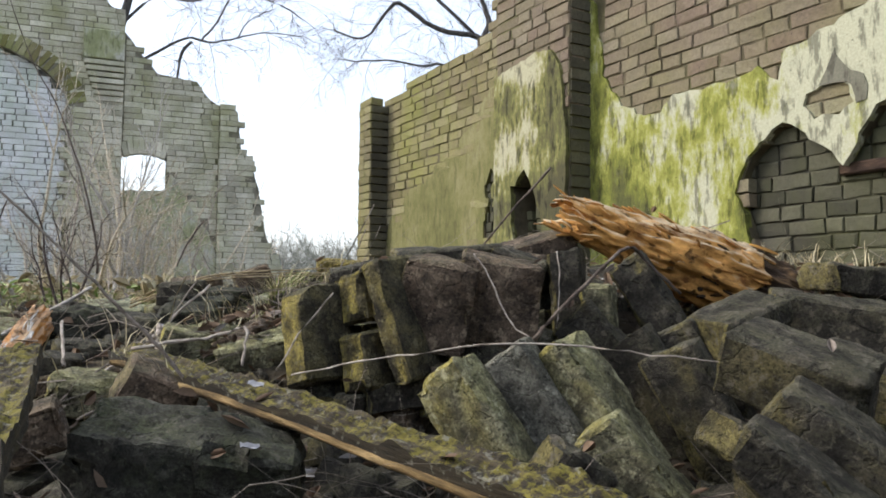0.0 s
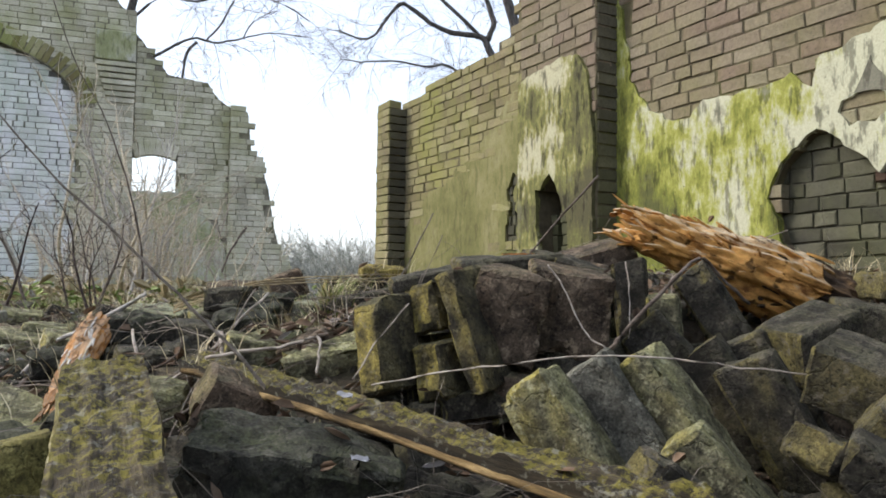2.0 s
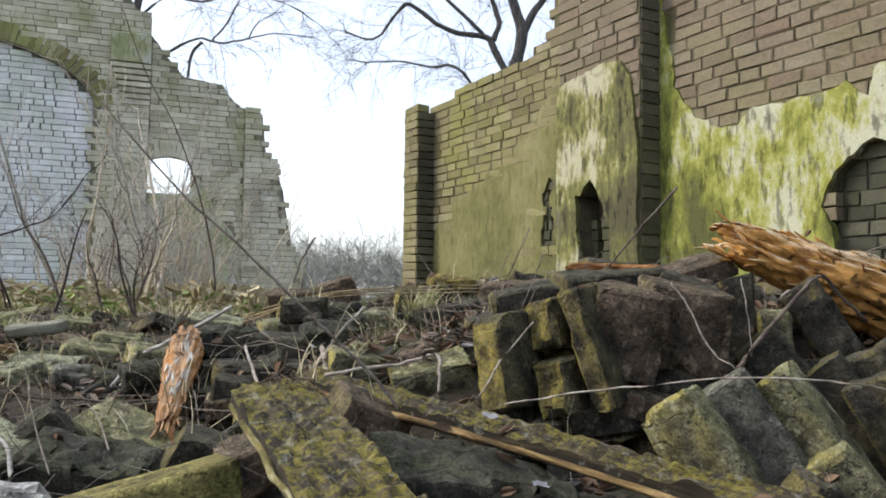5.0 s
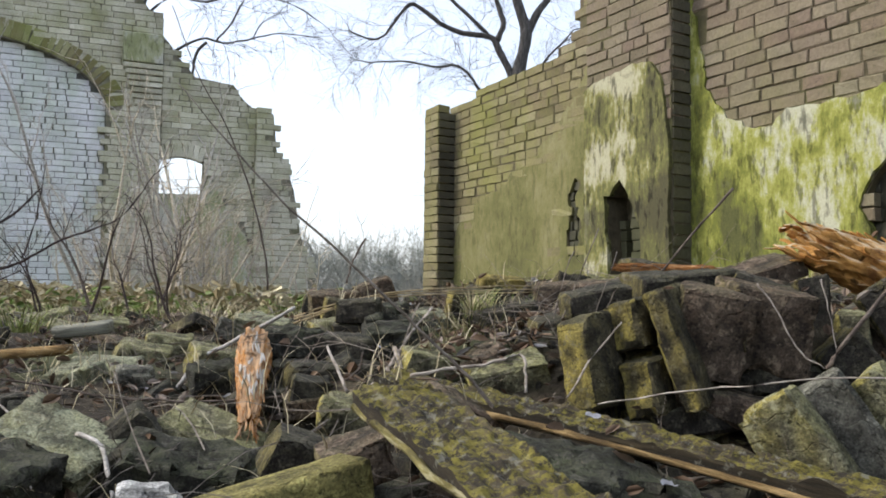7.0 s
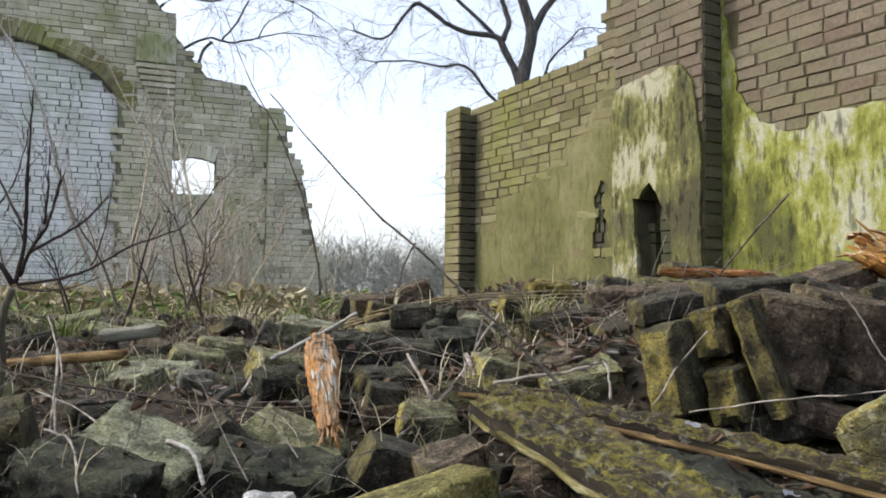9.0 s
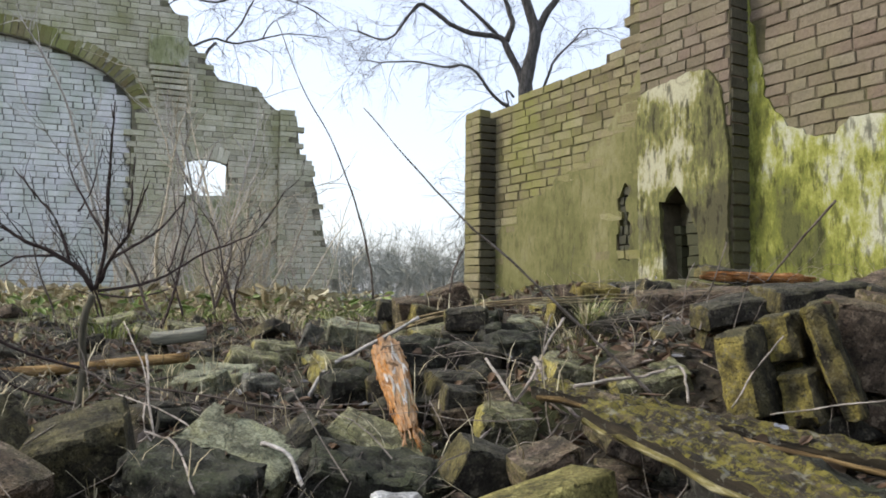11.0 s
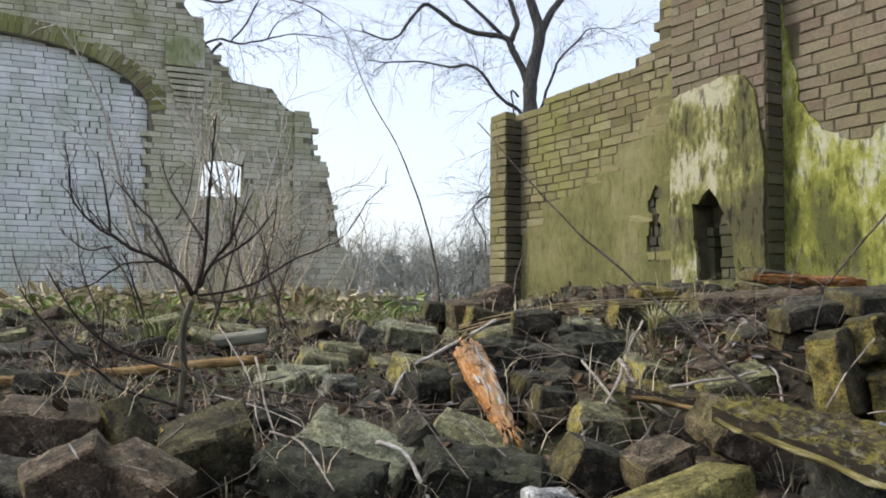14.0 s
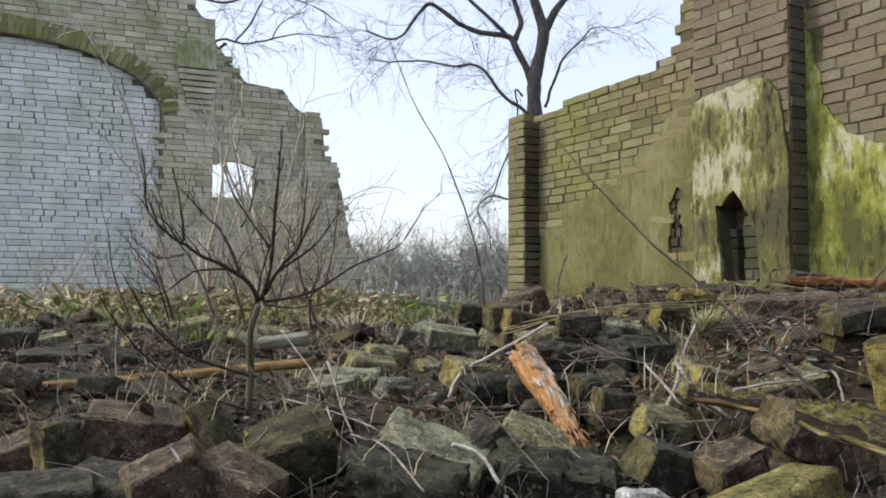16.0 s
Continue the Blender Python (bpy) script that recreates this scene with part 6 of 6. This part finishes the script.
part("plaster_scar", sheet(SCAR, [], -0.0225, 0.0, 6, 0.03), m_cement, wall_east, "bare grey cement patch")
bm = bmesh.new()
box(bm, 3.875, 4.75, 0.012, 0.09, 0.788, 0.832, 0.006)
part("lintel_bar", bm, m_rust_bar, wall_east, "rusty brown bar set in the recess")

in_plaster = lambda x, z: (inside(x, z, PLASTER_MAIN) and not inside(x, z, HOLE)) or (inside(x, z, PLASTER_SIDE) and not inside(x, z, CRACK))
near_cut = lambda x, z: all(in_plaster(x + dx, z + dz) for dx in (-0.15, 0, 0.15) for dz in (-0.06, 0, 0.06))
face = bond(0.0, 4.9, 0.33, 3.1, lambda x, z: z < top_z(x, TOP) and not (1.86 < x < 2.5) and not near_cut(x, z) and not inside(x, z, CRACK), 0.205, 0.125, 0.5, 0.026)
hole_bricks = bond(3.38, 4.9, 0.33, 1.10, lambda x, z: True, 0.165, 0.105, 0.5, 0.03)
side = [f for f in face if f[1] < 1.87]
main = [f for f in face if f[0] > 2.45 and not inside((f[0] + f[1]) / 2, f[2], RECESS)]
lay(wall_east, side, m_buff, m_buff_joined, 0.0)
lay(wall_east, main, m_rose, m_rose_joined, 0.0, pick=lambda f: f[2])
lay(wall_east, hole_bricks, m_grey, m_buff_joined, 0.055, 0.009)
lay(wall_east, bond(-0.14, 0.085, 0.33, 1.86, lambda x, z: True), m_buff, m_buff_joined, -PROUD)
lay(wall_east, bond(1.845, 2.515, 1.3, 3.05, lambda x, z: not (z < 1.5 and 1.9 < x < 2.4), 0.205, 0.115, 0.45, 0.024), m_rose, m_rose_joined, -PROUD)
# crack and cavity bricks: the shade inside is put into their dark colour
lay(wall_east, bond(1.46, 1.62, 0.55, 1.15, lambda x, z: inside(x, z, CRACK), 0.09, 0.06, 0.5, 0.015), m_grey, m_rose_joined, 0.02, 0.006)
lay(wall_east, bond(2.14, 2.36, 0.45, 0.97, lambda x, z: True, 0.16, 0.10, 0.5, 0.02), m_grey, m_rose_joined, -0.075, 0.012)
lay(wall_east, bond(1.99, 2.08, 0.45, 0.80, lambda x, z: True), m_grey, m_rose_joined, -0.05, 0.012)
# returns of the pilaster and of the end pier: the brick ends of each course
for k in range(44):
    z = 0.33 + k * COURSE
    # darker brick paints the shade of the returns, besides their stain
    for x1, mat, top in ((2.518, m_shade_stain, 3.05), (0.090, m_shade_stain, 1.84)):
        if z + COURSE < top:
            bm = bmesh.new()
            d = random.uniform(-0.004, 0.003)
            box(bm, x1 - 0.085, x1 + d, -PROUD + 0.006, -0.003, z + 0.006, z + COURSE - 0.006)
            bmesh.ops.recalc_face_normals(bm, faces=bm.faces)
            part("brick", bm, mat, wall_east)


# ---- the far gable wall ----
COURSE = 0.077    # larger bricks than in the near wall
WALL_L = pose(-5.0, 10.19, 0, 0, 0, 23.0)
wall_north = anchor("wall_north", WALL_L, "ruined gable wall with a bricked-up white arch and a small window opening", "wall", "structure")
ARCH = [(-0.08, -0.3), (-0.08, 2.80), (-0.11, 2.93), (-0.19, 3.06), (-0.32, 3.18), (-0.475, 3.29), (-0.75, 3.42), (-1.02, 3.51), (-1.30, 3.57), (-1.61, 3.615), (-1.99, 3.645), (-2.6, 3.66), (-3.2, 3.645), (-4.0, 3.55), (-4.0, -0.3)]
GABLE = [(-5.0, 4.7), (-0.15, 4.7), (-0.05, 4.65), (0.10, 4.55), (0.284, 4.344), (0.42, 4.17), (0.585, 4.128), (0.60, 3.93), (0.72, 3.80), (0.80, 3.66), (0.92, 3.55), (1.054, 3.38), (1.579, 3.325), (1.66, 3.2), (1.75, 3.1), (1.849, 3.03),
         (2.14, 2.95), (2.17, 2.70), (2.205, 2.355), (2.35, 2.325), (2.40, 2.05), (2.456, 1.88), (2.52, 1.5), (2.57, 1.23), (2.68, 0.9), (2.79, 0.62), (2.88, -0.3)]
WINDOW = [(0.606, 1.722), (1.175, 1.722), (1.175, 2.19), (1.09, 2.235), (0.882, 2.26), (0.69, 2.245), (0.606, 2.205)]
part("masonry_core", sheet([(-5.0, -0.3), (-4.0, -0.3)] + ARCH[-2::-1][:-1] + [(-0.08, -0.3), (0.6, -0.3)] + [p for p in GABLE[::-1] if p[0] < 0.59], [], 0.0, 0.34, 4, 0.006), m_mortar_gable, wall_north)
part("masonry_core", sheet([(0.6, -0.3)] + [(x - 0.03, z - 0.03) for x, z in GABLE[::-1] if x > 0.59], [WINDOW], 0.09, 0.34, 5, 0.006), m_mortar_gable, wall_north)
part("arch_infill_core", sheet(ARCH, [], 0.09, 0.30, 6, 0.0), m_mortar_pale, wall_north)
below = lambda x, z: z < top_z(x, GABLE)
lay(wall_north, bond(-3.0, -0.085, 0.0, 3.62, lambda x, z: inside(x, z, ARCH)), m_pale, m_pale_joined, 0.09, 0.008, pick=lambda f: abs(f[0] + 0.7) + abs(f[2] - 2.4))
lay(wall_north, bond(-3.0, 0.60, 0.0, 4.8, lambda x, z: below(x, z) and not inside(x, z, ARCH) and not (z > 2.75 and inside(x - 0.1, z - 0.14, ARCH))), m_dim, m_dim_joined, 0.0, 0.008, pick=lambda f: -f[0])
in_render = [(0.62, -0.3), (0.62, 1.72), (1.16, 1.74), (1.24, 1.98), (1.40, 1.75), (1.55, 1.45), (1.75, 1.2), (1.86, 0.9), (1.86, -0.3)]
part("plaster", sheet(in_render, [], 0.07, 0.10, 7), m_plaster_far, wall_north, "stained grey-green render below the window")
upper = lambda x, z: below(x + 0.06, z + 0.02) and not inside(x, z, in_render)
lay(wall_north, bond(0.61, 1.86, 0.0, 1.694, upper) + bond(1.178, 1.86, 1.694, 2.387, upper) + bond(0.61, 1.86, 2.387, 3.9, upper), m_dim, m_dim_joined, 0.09, 0.008)
lay(wall_north, [f for f in bond(1.86, 2.90, 0.0, 2.97, lambda x, z: True) if below(f[1] - 0.05, f[2] + 0.03)], m_dim, m_dim_joined, 0.02, 0.01)
part("masonry_core", sheet([(1.88, -0.3)] + [(x - 0.05, z - 0.04) for x, z in GABLE[::-1] if x > 1.87] + [(1.88, 2.9)], [], 0.02, 0.09, 8, 0.006), m_mortar_gable, wall_north)
# arch ring: bricks on edge that fan round the curve
ring = [p for p in ARCH[1:-2]]
for (ax, az), (bx, bz) in zip(ring, ring[1:]):
    n = max(1, round(math.hypot(bx - ax, bz - az) / 0.08))
    for i in range(n):
        x, z = ax + (bx - ax) * (i + 0.5) / n, az + (bz - az) * (i + 0.5) / n
        turn = math.degrees(math.atan2(bz - az, bx - ax))
        nx, nz = (bz - az), -(bx - ax)
        l = math.hypot(nx, nz)
        me = brick_mesh(0.24, m_ring, 0.012)
        mesh_part("arch_brick", me, wall_north, pose(x + nx / l * 0.13, 0.0, z + nz / l * 0.13, 0, -turn + 90, 0))
for i in range(8):
    x = 0.606 + 0.569 * (i + 0.5) / 8
    mesh_part("arch_brick", brick_mesh(0.2, m_dim, 0.014), wall_north, pose(x, 0.09, 2.33 - 0.10 * ((i - 3.5) / 3.5) ** 2 * 0.5, 0, 90 - (3.5 - i) * 4, 0))
# corbelled block: courses that step out one over the other
for k in range(7):
    bm = bmesh.new()
    z, x0 = 2.87 + k * COURSE, 0.263 - 0.025 * k
    box(bm, x0, 0.60, -0.03 - 0.018 * k, 0.1, z + 0.008, z + COURSE - 0.008, 0.006)
    part("corbel_course", bm, m_dim, wall_north)
bm = bmesh.new()
box(bm, 0.10, 0.60, -0.16, 0.1, 2.87 + 7 * COURSE, 3.80, 0.012)
part("corbel_block", bm, m_plaster_far, wall_north)



# plain wall added unseen behind the camera: closes the place, blocks sky light
light_block_wall = anchor("light_block_wall", pose(-6.5, -6.0, 0), "added plain wall out of view, blocks sky light from behind", "wall", "structure")
part("masonry_core", sheet([(0.0, -0.4), (12.0, -0.4), (12.0, 2.2), (9.5, 2.3), (9.0, 2.5), (6.0, 2.4), (3.0, 2.1), (0.0, 1.8)], [], 0.0, 0.3, 9, 0.02), m_mortar, light_block_wall)
